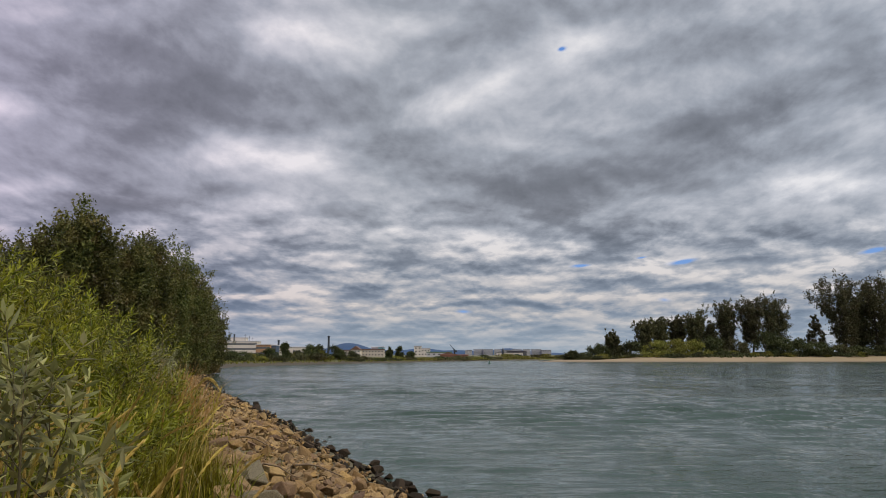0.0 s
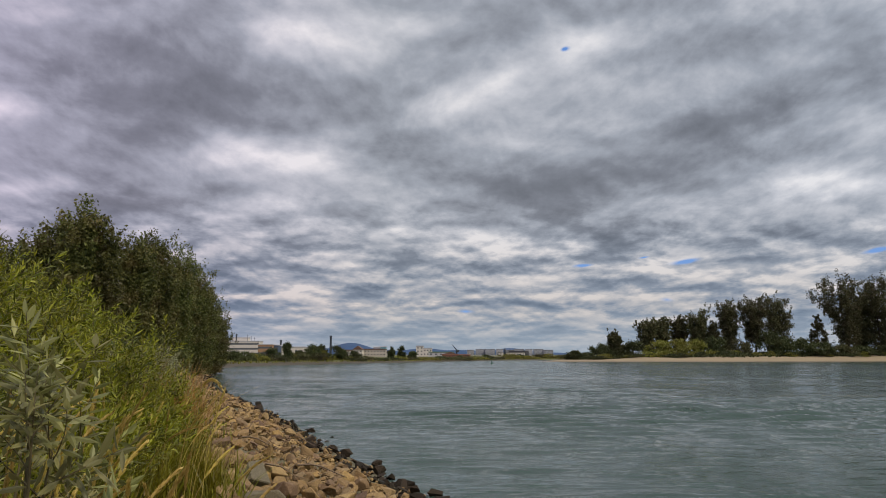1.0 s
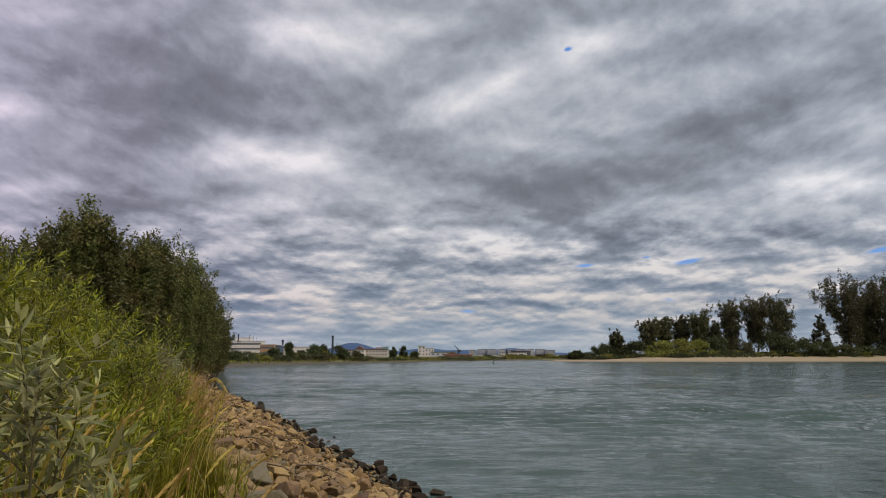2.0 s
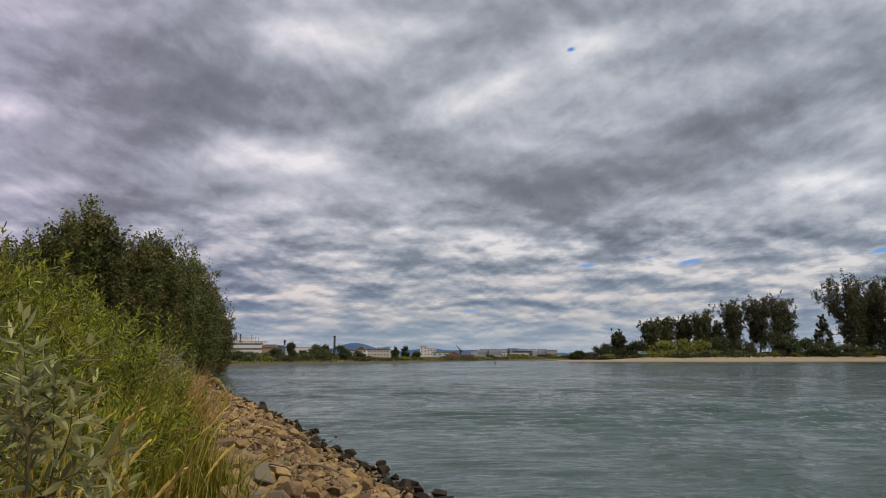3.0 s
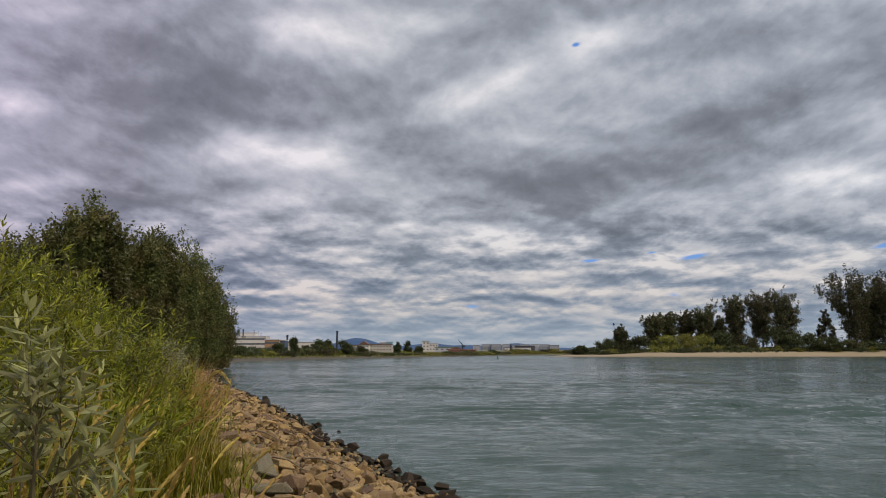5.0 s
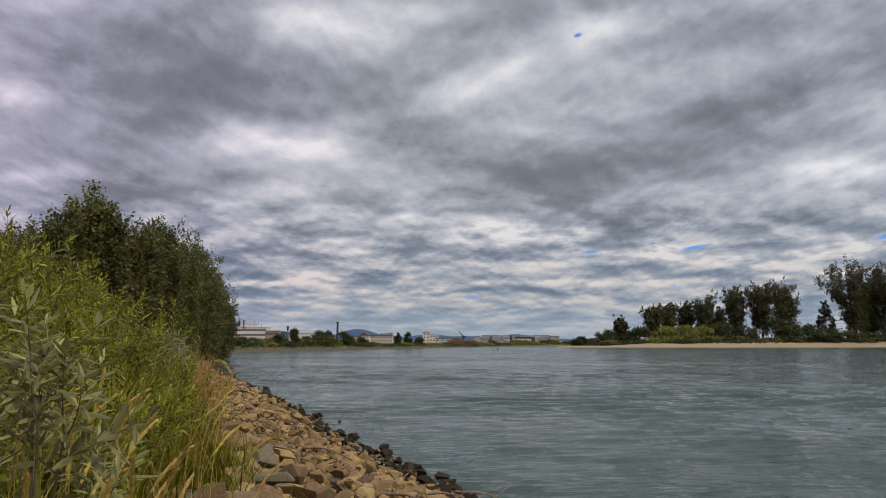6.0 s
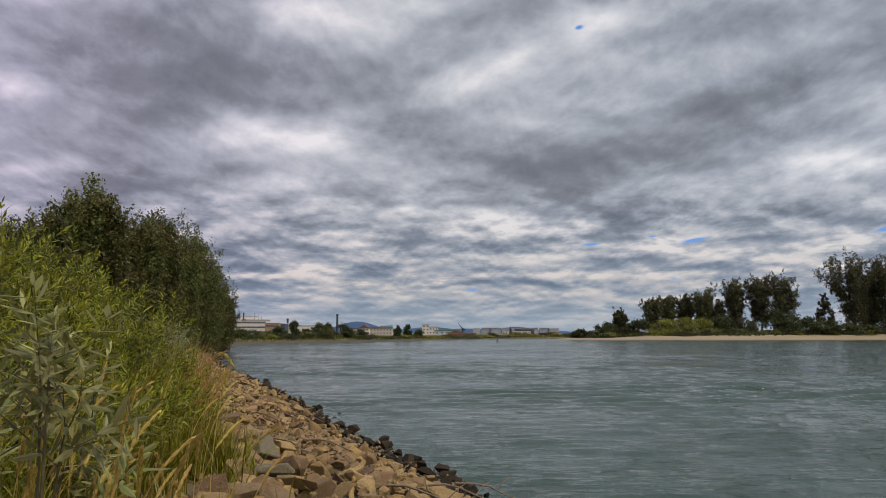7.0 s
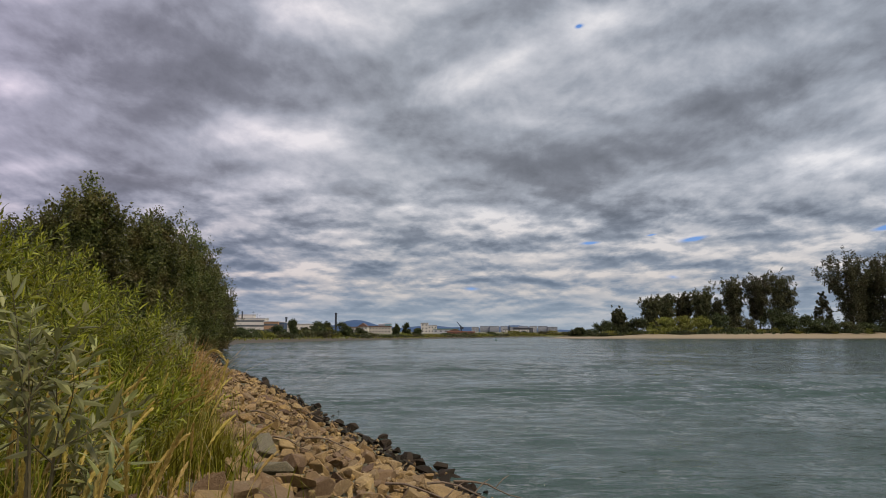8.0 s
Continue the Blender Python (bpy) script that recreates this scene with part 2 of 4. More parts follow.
def earth_material():
    m, N = material("bank_earth")
    co = N.add("ShaderNodeTexCoord").outputs["Object"]
    a, b = N.noise(co, 0.6, 5.0, 0.6), N.noise(co, 14.0, 5.0, 0.65)
    col = N.mix(a, (0.055, 0.060, 0.022), (0.12, 0.105, 0.05))
    col = N.mix(N.math("MULTIPLY", b, 0.6), col, (0.15, 0.12, 0.075))
    finish(N, col, 0.95, bump(N, b, 0.7, 0.05))
    return m


def mud_material():
    m, N = material("shore_mud")
    co = N.add("ShaderNodeTexCoord").outputs["Object"]
    a = N.noise(co, 0.4, 5.0, 0.65)
    finish(N, N.mix(a, (0.034, 0.028, 0.016), (0.080, 0.066, 0.038)), 0.9, bump(N, a, 0.6, 0.2))
    return m


def field_material():
    m, N = material("meadow")
    co = N.add("ShaderNodeTexCoord").outputs["Object"]
    a, b = N.noise(co, 0.03, 5.0, 0.6), N.noise(co, 1.2, 5.0, 0.65)
    col = N.mix(a, (0.06, 0.075, 0.025), (0.15, 0.135, 0.06))
    col = N.mix(N.math("MULTIPLY", b, 0.5), col, (0.10, 0.11, 0.04))
    finish(N, col, 0.95, bump(N, b, 0.6, 0.2))
    return m


def sand_material():
    m, N = material("river_sand")
    co = N.add("ShaderNodeTexCoord").outputs["Object"]
    a, b = N.noise(N.mapping(co, scale=(0.25, 1, 1)), 0.25, 5.0, 0.6), N.noise(co, 2.5, 4.0, 0.6)
    col = N.mix(a, (0.20, 0.158, 0.090), (0.31, 0.25, 0.15))
    col = N.mix(N.ramp(b, [(0.5, 0.0), (0.8, 0.6)]), col, (0.22, 0.17, 0.10))
    hz = N.add("ShaderNodeSeparateXYZ", i0=N.add("ShaderNodeNewGeometry").outputs["Position"]).outputs[2]
    damp = N.ramp(N.math("MULTIPLY_ADD", b, 0.3, hz), [(0.15, 1.0), (0.55, 0.0)])
    col = N.mix(N.math("MULTIPLY", damp, 0.75), col, (0.13, 0.095, 0.06))
    finish(N, col, 0.9, bump(N, b, 0.4, 0.1))
    return m


def water_material():
    m, N = material("river_water")
    co = N.add("ShaderNodeTexCoord").outputs["Object"]
    # fine wrinkles over the modelled waves, stronger where the wind ruffles the water
    ripple = N.noise(N.mapping(co, (3, 1, 0), -0.12, (0.6, 2.4, 1)), 2.2, 4.0, 0.55, 0.12)
    fine = N.noise(N.mapping(co, (9, 4, 0), 0.2, (0.8, 2.0, 1)), 8.0, 3.0, 0.6, 0.15)
    calm = N.noise(N.mapping(co, (2, 7, 0), 0.05, (0.25, 1.0, 1)), 0.07, 4.0, 0.55, 0.4)
    flaw = N.noise(N.mapping(co, (4, 3, 0), 0.1, (0.35, 0.12, 1)), 1.0, 5.0, 0.65, 0.4)
    fleck = N.noise(N.mapping(co, (1, 5, 0), -0.08, (1.1, 0.55, 1)), 1.0, 4.0, 0.65, 0.5)
    rough = N.math("MULTIPLY", N.ramp(calm, [(0.36, 0.35), (0.62, 1.0)]), N.ramp(flaw, [(0.36, 0.25), (0.64, 1.5)]))
    rough = N.math("MULTIPLY", rough, N.ramp(fleck, [(0.38, 0.7), (0.62, 1.25)]))
    h = N.math("MULTIPLY", N.math("MULTIPLY_ADD", ripple, 0.085, N.math("MULTIPLY", fine, 0.022)), rough)
    # the open reach is choppier than the sheltered edge, and wavelets too small to model blur it
    open_reach = N.add("ShaderNodeSeparateXYZ", i0=co).outputs[1]
    share = N.add("ShaderNodeMapRange", Value=open_reach)
    for k, q in (("From Min", 14.0), ("From Max", 60.0), ("To Min", 0.0), ("To Max", 1.0)):
        N.put(share, k, q)
    chop = N.noise(N.mapping(co, (5, 2, 0), 0.06, (0.22, 0.55, 1)), 1.0, 5.0, 0.7, 0.6)
    chop_far = N.noise(N.mapping(co, (1, 8, 0), -0.05, (0.07, 0.16, 1)), 1.0, 5.0, 0.7, 0.6)
    swell = N.math("MULTIPLY", N.math("MULTIPLY_ADD", chop, 0.10, N.math("MULTIPLY", chop_far, 0.36)), N.math("MULTIPLY", share.outputs[0], rough))
    nrm = bump(N, N.math("ADD", h, swell), 1.0, 1.0)
    tint = N.mix(N.noise(co, 0.02, 3.0), (0.020, 0.046, 0.034), (0.036, 0.060, 0.045))
    blur = N.add("ShaderNodeMapRange", Value=open_reach)
    for k, q in (("From Min", 12.0), ("From Max", 120.0), ("To Min", 0.05), ("To Max", 0.13)):
        N.put(blur, k, q)
    finish(N, tint, blur.outputs[0], nrm, IOR=1.333)
    return m


M_EARTH, M_FIELD, M_SAND, M_WATER, M_MUD = earth_material(), field_material(), sand_material(), water_material(), mud_material()
M_STONE = stone_material("riprap_stone", [(0.41, 0.270, 0.098), (0.21, 0.140, 0.074), (0.54, 0.385, 0.165), (0.15, 0.095, 0.064), (0.34, 0.215, 0.080), (0.30, 0.220, 0.112), (0.48, 0.315, 0.110), (0.20, 0.128, 0.080)])
M_WET = stone_material("wet_stone", [(0.030, 0.024, 0.018), (0.055, 0.038, 0.026), (0.020, 0.017, 0.013)], True)
M_BARK = bark_material("dark_bark", (0.035, 0.028, 0.022), (0.10, 0.085, 0.065))
M_STEM = bark_material("willow_stem", (0.07, 0.06, 0.025), (0.16, 0.13, 0.06))
L_WILLOW = leaf_material("willow_leaf", (0.052, 0.070, 0.005), (0.33, 0.335, 0.026), (0.33, 0.265, 0.028))
L_BROAD = leaf_material("sallow_leaf", (0.115, 0.122, 0.036), (0.36, 0.355, 0.13), (0.27, 0.23, 0.06))
L_SILVER = leaf_material("silver_willow_leaf", (0.17, 0.175, 0.075), (0.37, 0.37, 0.19), (0.28, 0.26, 0.10))
L_POPLAR = leaf_material("poplar_leaf", (0.044, 0.057, 0.016), (0.165, 0.178, 0.046), (0.185, 0.132, 0.052))
L_FAR = leaf_material("far_poplar_leaf", (0.042, 0.047, 0.018), (0.115, 0.117, 0.046), (0.12, 0.088, 0.050), 0.6, 0.3)
L_SCRUB = leaf_material("scrub_leaf", (0.030, 0.042, 0.014), (0.085, 0.105, 0.035), (0.09, 0.085, 0.035), 0.6)
L_OLIVE = leaf_material("olive_scrub_leaf", (0.11, 0.12, 0.022), (0.24, 0.24, 0.045), (0.21, 0.17, 0.045), 0.6)
L_GRASS = leaf_material("grass_blade", (0.045, 0.056, 0.004), (0.29, 0.295, 0.020), (0.33, 0.25, 0.030))
L_STRAW = leaf_material("dry_grass", (0.40, 0.30, 0.07), (0.66, 0.51, 0.16), (0.52, 0.37, 0.09))
L_REED = leaf_material("orange_reed", (0.36, 0.22, 0.05), (0.62, 0.42, 0.12), (0.55, 0.32, 0.08))

# ---- mesh helpers ----
RNG = np.random.default_rng(7)


def mesh_of(name, verts, faces, *mats, smooth=False):
    """A mesh from arrays of vertices and of equal-sided faces."""
    me = bpy.data.meshes.new(name)
    verts, faces = np.asarray(verts, dtype=np.float32), np.asarray(faces, dtype=np.int32)
    n, k = faces.shape
    me.vertices.add(len(verts))
    me.vertices.foreach_set("co", verts.ravel())
    me.loops.add(n * k)
    me.loops.foreach_set("vertex_index", faces.ravel())
    me.polygons.add(n)
    me.polygons.foreach_set("loop_start", np.arange(0, n * k, k, dtype=np.int32))
    me.polygons.foreach_set("use_smooth", np.full(n, smooth))
    for m in mats:
        me.materials.append(m)
    me.update(calc_edges=True)
    me.validate()
    return me


def from_bm(name, bm, *mats):
    me = bpy.data.meshes.new(name)
    bm.to_mesh(me)
    bm.free()
    for m in mats:
        me.materials.append(m)
    return me


def part(name, me, parent, label="", m=None):
    ob = new(name, me)
    ob.parent = parent
    if m is not None:
        ob.matrix_basis = m
    if label:
        ob["label"] = label
    return ob


def box(bm, x0, x1, y0, y1, z0, z1):
    m = Matrix.Translation(((x0 + x1) / 2, (y0 + y1) / 2, (z0 + z1) / 2)) @ Matrix.Diagonal((x1 - x0, y1 - y0, z1 - z0, 1))
    return bmesh.ops.create_cube(bm, size=1.0, matrix=m)["verts"]


def tube(paths, sides=6):
    """Tapered tubes along lists of (point, radius): vertices and quads."""
    V, F = [], []
    for path in paths:
        base = len(V)
        pts = [Vector(p) for p, _ in path]
        for i, (p, r) in enumerate(path):
            d = (pts[min(i + 1, len(pts) - 1)] - pts[max(i - 1, 0)]).normalized()
            a = d.orthogonal().normalized()
            b = d.cross(a)
            for s in range(sides):
                t = 2 * math.pi * s / sides
                V.append(pts[i] + (a * math.cos(t) + b * math.sin(t)) * r)
        for i in range(len(path) - 1):
            for s in range(sides):
                q, w = base + i * sides + s, base + i * sides + (s + 1) % sides
                F.append((q, w, w + sides, q + sides))
    return [tuple(v) for v in V], F


def random_turns(n, flat=1.0):
    """n random pairs of right-angled unit vectors; flat < 1 keeps the first nearer to level."""
    a = RNG.normal(size=(n, 3))
    a[:, 2] *= flat
    a /= np.linalg.norm(a, axis=1)[:, None]
    b = RNG.normal(size=(n, 3))
    b -= a * (a * b).sum(1)[:, None]
    b /= np.linalg.norm(b, axis=1)[:, None]
    return a, b


def leaf_cloud(name, centres, length, width, mat, droop=0.0):
    """Kite-shaped leaves at the centres, turned at random."""
    n = len(centres)
    a, b = random_turns(n)
    a[:, 2] -= droop
    size = RNG.uniform(0.6, 1.35, (n, 1))
    L, W = a * size * length / 2, b * size * width / 2
    c = np.asarray(centres)
    bow = np.cross(a, b) * size * width * 0.25
    v = np.stack([c - L, c + W - L * 0.1 + bow, c + L, c - W - L * 0.1 + bow], 1).reshape(-1, 3)
    return mesh_of(name, v, np.arange(4 * n).reshape(n, 4), mat)


# ---- the lie of the land ----
# the near bank runs away to the left and bends round into the far bank
BANK = np.array([(1900, -4500), (47, -100.5), (4.85, 0), (-0.28, 11.9), (-2.7, 17.8), (-5.9, 26.4), (-10.6, 37.2), (-14.2, 45), (-20.7, 64), (-27.5, 86), (-36, 112), (-38, 128),
                 (-34, 148), (-26, 175), (-10, 200), (10, 250), (34, 281), (70, 296), (200, 330), (2600, 700), (4900, 4900), (-4900, 4900), (-4900, -4900)])
BAR = np.array([(26, 226), (58, 219), (95, 220), (150, 232), (300, 240), (2600, 100), (2600, 420), (170, 306), (70, 248)])


def inland(poly, x, y):
    """Distance from the water's edge: positive on land."""
    x, y = np.asarray(x, dtype=float), np.asarray(y, dtype=float)
    best, inside = np.full(x.shape, 1e9), np.zeros(x.shape, dtype=bool)
    for (ax, ay), (bx, by) in zip(poly, np.roll(poly, -1, axis=0)):
        dx, dy = bx - ax, by - ay
        t = np.clip(((x - ax) * dx + (y - ay) * dy) / (dx * dx + dy * dy), 0, 1)
        best = np.minimum(best, np.hypot(x - ax - t * dx, y - ay - t * dy))
        cross = (ay > y) != (by > y)
        inside ^= cross & (x < (bx - ax) * (y - ay) / (by - ay if by != ay else 1e-9) + ax)
    return np.where(inside, best, -best)


def height(x, y):
    a, b = inland(BANK, x, y), inland(BAR, x, y)
    za = np.interp(a, (-40, -6, -1, 0, 1.5, 3.5, 5, 8, 14, 40), (-5, -1.8, -0.3, -0.02, 0.32, 0.80, 1.15, 1.6, 1.9, 2.1))
    za = np.where(za > 0, za * np.interp(y, (95, 150, 240), (1.0, 0.55, 0.3)), za)
    zb = np.interp(b, (-40, -6, 0, 3, 9, 16, 30), (-5, -1.0, -0.02, 0.35, 1.1, 1.9, 2.3))
    zb = np.where(zb > 0, zb * np.interp(x, (90, 150), (1.0, 1.3)), zb)
    return np.maximum(za, zb)


def ground_z(x, y):
    return float(height(np.array([x]), np.array([y]))[0])


def make_ground():
    ang = np.radians(np.concatenate([np.linspace(-52, 52, 230), np.linspace(54, 306, 90)]))
    rad = np.concatenate([np.geomspace(0.02, 0.7, 8), np.geomspace(0.8, 4850, 190)])
    A, R = np.meshgrid(ang, rad)
    x, y = (R * np.sin(A)).ravel(), (R * np.cos(A)).ravel()
    z = height(x, y)
    lump = np.array([noise.noise((px * 0.5, py * 0.5, 0)) + 0.5 * noise.noise((px * 1.7, py * 1.7, 3)) for px, py in zip(x, y)])
    z = z + np.where(np.hypot(x, y) < 400, 0.07, 0.3) * lump * np.clip((z + 0.3) * 2, 0, 1)
    nA = len(ang)
    v = np.column_stack([x, y, z])
    f = []
    for i in range(len(rad) - 1):
        for j in range(nA):
            k = (j + 1) % nA
            f.append((i * nA + j, (i + 1) * nA + j, (i + 1) * nA + k, i * nA + k))
    me = mesh_of("ground", v, f, M_EARTH, M_FIELD, M_SAND, M_MUD, smooth=True)
    cx = np.array([p.center[:] for p in me.polygons])
    far = np.hypot(cx[:, 0], cx[:, 1]) > 110
    bar, bank = inland(BAR, cx[:, 0], cx[:, 1]), inland(BANK, cx[:, 0], cx[:, 1])
    idx = np.where(far, 1, 0)
    idx[(bar > -30) & (bar < 15)] = 2
    idx[far & (bank > -30) & (bank < 6)] = 3
    me.polygons.foreach_set("material_index", idx.astype(np.int32))
    ob = tagged(new("ground", me), "grassy river bank with bare earth and pale sand at the water", "ground", kind="structure")
    return ob


GROUND = make_ground()


def make_water():
    """The river's surface: a sheet of small waves, mostly with crests across the valley, in calm and ruffled reaches."""
    ang = np.radians(np.concatenate([np.linspace(-46, 46, 400), np.linspace(48, 312, 50)]))
    rad = np.concatenate([np.geomspace(0.05, 6.8, 26), np.geomspace(7, 330, 620), np.geomspace(345, 4850, 26)])
    A, R = np.meshgrid(ang, rad)
    x, y = R * np.sin(A), R * np.cos(A)
    rng = np.random.default_rng(21)
    step = np.gradient(rad)[:, None] * np.ones_like(A)
    low = np.zeros_like(x)
    for _ in range(9):
        lx, ly = rng.uniform(25, 120), rng.uniform(7, 45)
        low += np.sin(2 * np.pi * (x / lx + y / ly * rng.choice((-1, 1))) + rng.uniform(0, 6.28))
    ruffled = np.clip(0.75 + 0.32 * low / 1.5, 0.22, 1.6)
    z = np.zeros_like(x)
    for i in range(64):
        lam = 0.42 * (16 / 0.42) ** (i / 63)
        a = rng.normal(0, 0.24)
        bendx = 0.35 * np.sin(x / (3.1 * lam) + rng.uniform(0, 6.28)) + 0.3 * np.sin(y / (4.3 * lam) + rng.uniform(0, 6.28))
        group = np.clip(0.5 + 0.9 * np.sin(x / (lam * rng.uniform(1.2, 2.4)) + y / (lam * rng.uniform(1.5, 3)) + rng.uniform(0, 6.28)), 0.05, 1.4)
        phase = 2 * np.pi * (x * math.sin(a) + y * math.cos(a)) / lam + 1.4 * bendx + rng.uniform(0, 6.28)
        slope = 0.135 if lam < 1.3 else 0.036 if lam < 2.2 else 0.011 if lam < 4.5 else 0.006
        seen = np.clip(1.6 - 4.2 * step / lam, 0, 1)
        z += slope * lam / 6.28 * np.sin(phase) * group * seen * (ruffled if lam < 5 else 1.0)
    n, k = len(rad), len(ang)
    v = np.column_stack([x.ravel(), y.ravel(), z.ravel()])
    ii, jj = np.meshgrid(np.arange(n - 1), np.arange(k), indexing="ij")
    j2 = (jj + 1) % k
    f = np.stack([ii * k + jj, (ii + 1) * k + jj, (ii + 1) * k + j2, ii * k + j2], -1).reshape(-1, 4)
    return tagged(new("water", mesh_of("water", v, f, M_WATER, smooth=True)), "grey-green rippled river water under clouds", "river", kind="structure")


WATER = make_water()

# ---- trees ----


def branch_path(p0, p1, r0, r1, bend, steps=5):
    p0, p1 = Vector(p0), Vector(p1)
    side = Vector((random.uniform(-1, 1), random.uniform(-1, 1), random.uniform(-0.3, 0.6))) * bend
    out = []
    for i in range(steps):
        t = i / (steps - 1)
        out.append((p0.lerp(p1, t) + side * math.sin(t * math.pi), r0 + (r1 - r0) * t))
    return out


def tree(name, label, h, spread, bare, clumps, leaves, leaf, mat, lean=0.0, clump_r=0.2, group=""):
    """A pointed tree with trunk, limbs and a ragged crown of leaf clumps. bare: share of the height below the crown."""
    root = tagged(new(name), label, "tree", group)
    rt = h * 0.016
    top = Vector((lean * h, random.uniform(-0.03, 0.03) * h, h * 0.86))
    trunk = branch_path((0, 0, -0.4), top, rt * 1.25, rt * 0.25, h * 0.03, 9)
    v, f = tube([trunk], 8)
    part("trunk", mesh_of("trunk", v, f, M_BARK, smooth=True), root)
    centres = []
    limb_no = 0
    for i in range(clumps):
        t = (i + random.random()) / clumps
        zc = bare + (1 - bare) * t
        r = spread * (1.02 - t) ** 0.8
        a = i * 2.4 + random.uniform(-0.5, 0.5)
        q = r * math.sqrt(random.uniform(0.25, 1.0))
        c = Vector((math.cos(a) * q + lean * h * zc, math.sin(a) * q, h * zc * 0.97))
        rc = h * clump_r * random.uniform(0.55, 1.1) * (1 if t < 0.8 else 0.75)
        centres.append((c, rc))
        if limb_no < 14 and random.random() < 0.6:
            limb_no += 1
            start = trunk[min(8, max(1, int(8 * max(0.12, zc - 0.22) / 0.86)))][0]
            v, f = tube([branch_path(start, c, rt * 0.45, rt * 0.08, h * 0.03)], 5)
            part("limb", mesh_of("limb", v, f, M_BARK, smooth=True), root)
    pts = []
    for c, rc in centres:
        n = int(leaves / clumps * (rc / (h * clump_r)) ** 2 * 1.5) + 8
        # small sprays around each clump, so that the outline breaks up
        k = max(4, n // 14)
        d = RNG.normal(size=(k, 3))
        d /= np.linalg.norm(d, axis=1)[:, None]
        sprays = np.array(c) + d * rc * (RNG.random((k, 1)) ** 0.4) * np.array((1, 1, 0.8))
        pick = sprays[RNG.integers(0, k, n)]
        pts.append(pick + RNG.normal(size=(n, 3)) * rc * 0.16 * np.array((1, 1, 1.25)))
    pts = np.concatenate(pts)
    pts[:, 2] = np.maximum(pts[:, 2], 0.1)
    part("crown", leaf_cloud("crown", pts, leaf, leaf * 0.62, mat), root)
    return root


def stand(root, x, y, turn=0.0, scale=1.0):
    root.matrix_basis = pose(x, y, ground_z(x, y) - 0.05, 0, 0, turn)
    root.scale = (scale, scale, scale)
    return root


def plume_tree(name, label, h, spread, bare, limbs, leaves, leaf, mat, form, lean=0.0, spray=0.03, group=""):
    """A poplar: limbs that leave the trunk, fan out and rise, each hung with feathery sprays of leaves."""
    root = tagged(new(name), label, "tree", group)
    rt = h * 0.014
    trunk = branch_path((0, 0, -0.5), (lean * h, 0, h * 0.88), rt * 1.3, rt * 0.2, h * 0.02, 9)
    v, f = tube([trunk], 8)
    part("trunk", mesh_of("trunk", v, f, M_BARK, smooth=True), root)
    pts = []
    for i in range(limbs):
        t = (i + random.random()) / limbs
        top = bare + 0.10 + (0.90 - bare) * t ** 0.8
        wide = {"vase": 0.45 + 0.75 * t if t < 0.7 else 0.97 - 1.9 * (t - 0.7) ** 1.3, "column": 1.0 - 0.85 * max(0.0, t - 0.45) ** 1.2, "round": math.sin(math.pi * (0.16 + 0.78 * t)) ** 0.7}[form]
        a = i * 2.4 + random.uniform(-0.5, 0.5)
        q = spread * max(0.08, wide) * math.sqrt(random.uniform(0.15, 1.0))
        foot = max(bare * 0.8, top - random.uniform(0.22, 0.42))
        start = trunk[min(8, max(0, int(round(8 * foot / 0.88))))][0]
        end = Vector((math.cos(a) * q + lean * h * top, math.sin(a) * q, h * top * random.uniform(0.94, 1.0)))
        knee = start.lerp(end, 0.45) + Vector((math.cos(a) * q * 0.25, math.sin(a) * q * 0.25, -h * 0.03))
        bow = lambda k: start * (1 - k) ** 2 + knee * 2 * k * (1 - k) + end * k * k
        if i % 2 == 0 and i < 30:
            v, f = tube([[(bow(k / 5), rt * (0.5 - 0.08 * k)) for k in range(6)]], 5)
            part("limb", mesh_of("limb", v, f, M_BARK, smooth=True), root)
        n = int(leaves / limbs)
        k = max(6, n // 16)
        at = np.array([tuple(bow(random.uniform(0.25, 1.04))) for _ in range(k)])
        at += RNG.normal(size=(k, 3)) * h * spray * np.array((1.15, 1.15, 1.3))
        pick = at[RNG.integers(0, k, n)]
        pts.append(pick + RNG.normal(size=(n, 3)) * h * spray * 0.42 * np.array((1, 1, 1.5)))
    pts = np.concatenate(pts)
    pts[:, 2] = np.maximum(pts[:, 2], 0.1)
    part("crown", leaf_cloud("crown", pts, leaf, leaf * 0.6, mat), root)
    return root


def left_bank_trees():
    dark = "dense dark green poplar at the water's edge behind willows"
    out = "dark poplar leaning out over the water's edge"
    rows = (  # bearing, distance, height, spread, leaves, lean, label
        (-0.530, 38, 9.0, 1.5, 30000, 0.0, "tall dark poplar with a ragged top above the willows"),
        (-0.495, 38.5, 8.4, 0.9, 15000, 0.0, dark), (-0.575, 39, 8.1, 1.6, 24000, 0.0, dark), (-0.635, 41, 7.4, 1.9, 18000, 0.0, dark),
        (-0.448, 46, 9.2, 1.4, 26000, 0.0, dark), (-0.418, 50, 10.1, 1.8, 28000, 0.0, dark), (-0.388, 56, 10.2, 2.0, 26000, 0.0, dark),
        (-0.362, 63, 10.2, 2.2, 26000, 0.0, dark), (-0.347, 71, 9.3, 2.3, 24000, 0.01, dark), (-0.336, 79, 7.8, 2.3, 20000, 0.04, out),
        (-0.329, 86, 6.6, 2.2, 18000, 0.09, out),
    )
    for u, d, h, s, n, lean, label in rows:
        t = plume_tree("poplar_tree", label, h, s, 0.03, 46, n, 0.19, L_POPLAR, "column", lean, 0.034, "poplars on the near bank")
        stand(t, u * d, d)


left_bank_trees()


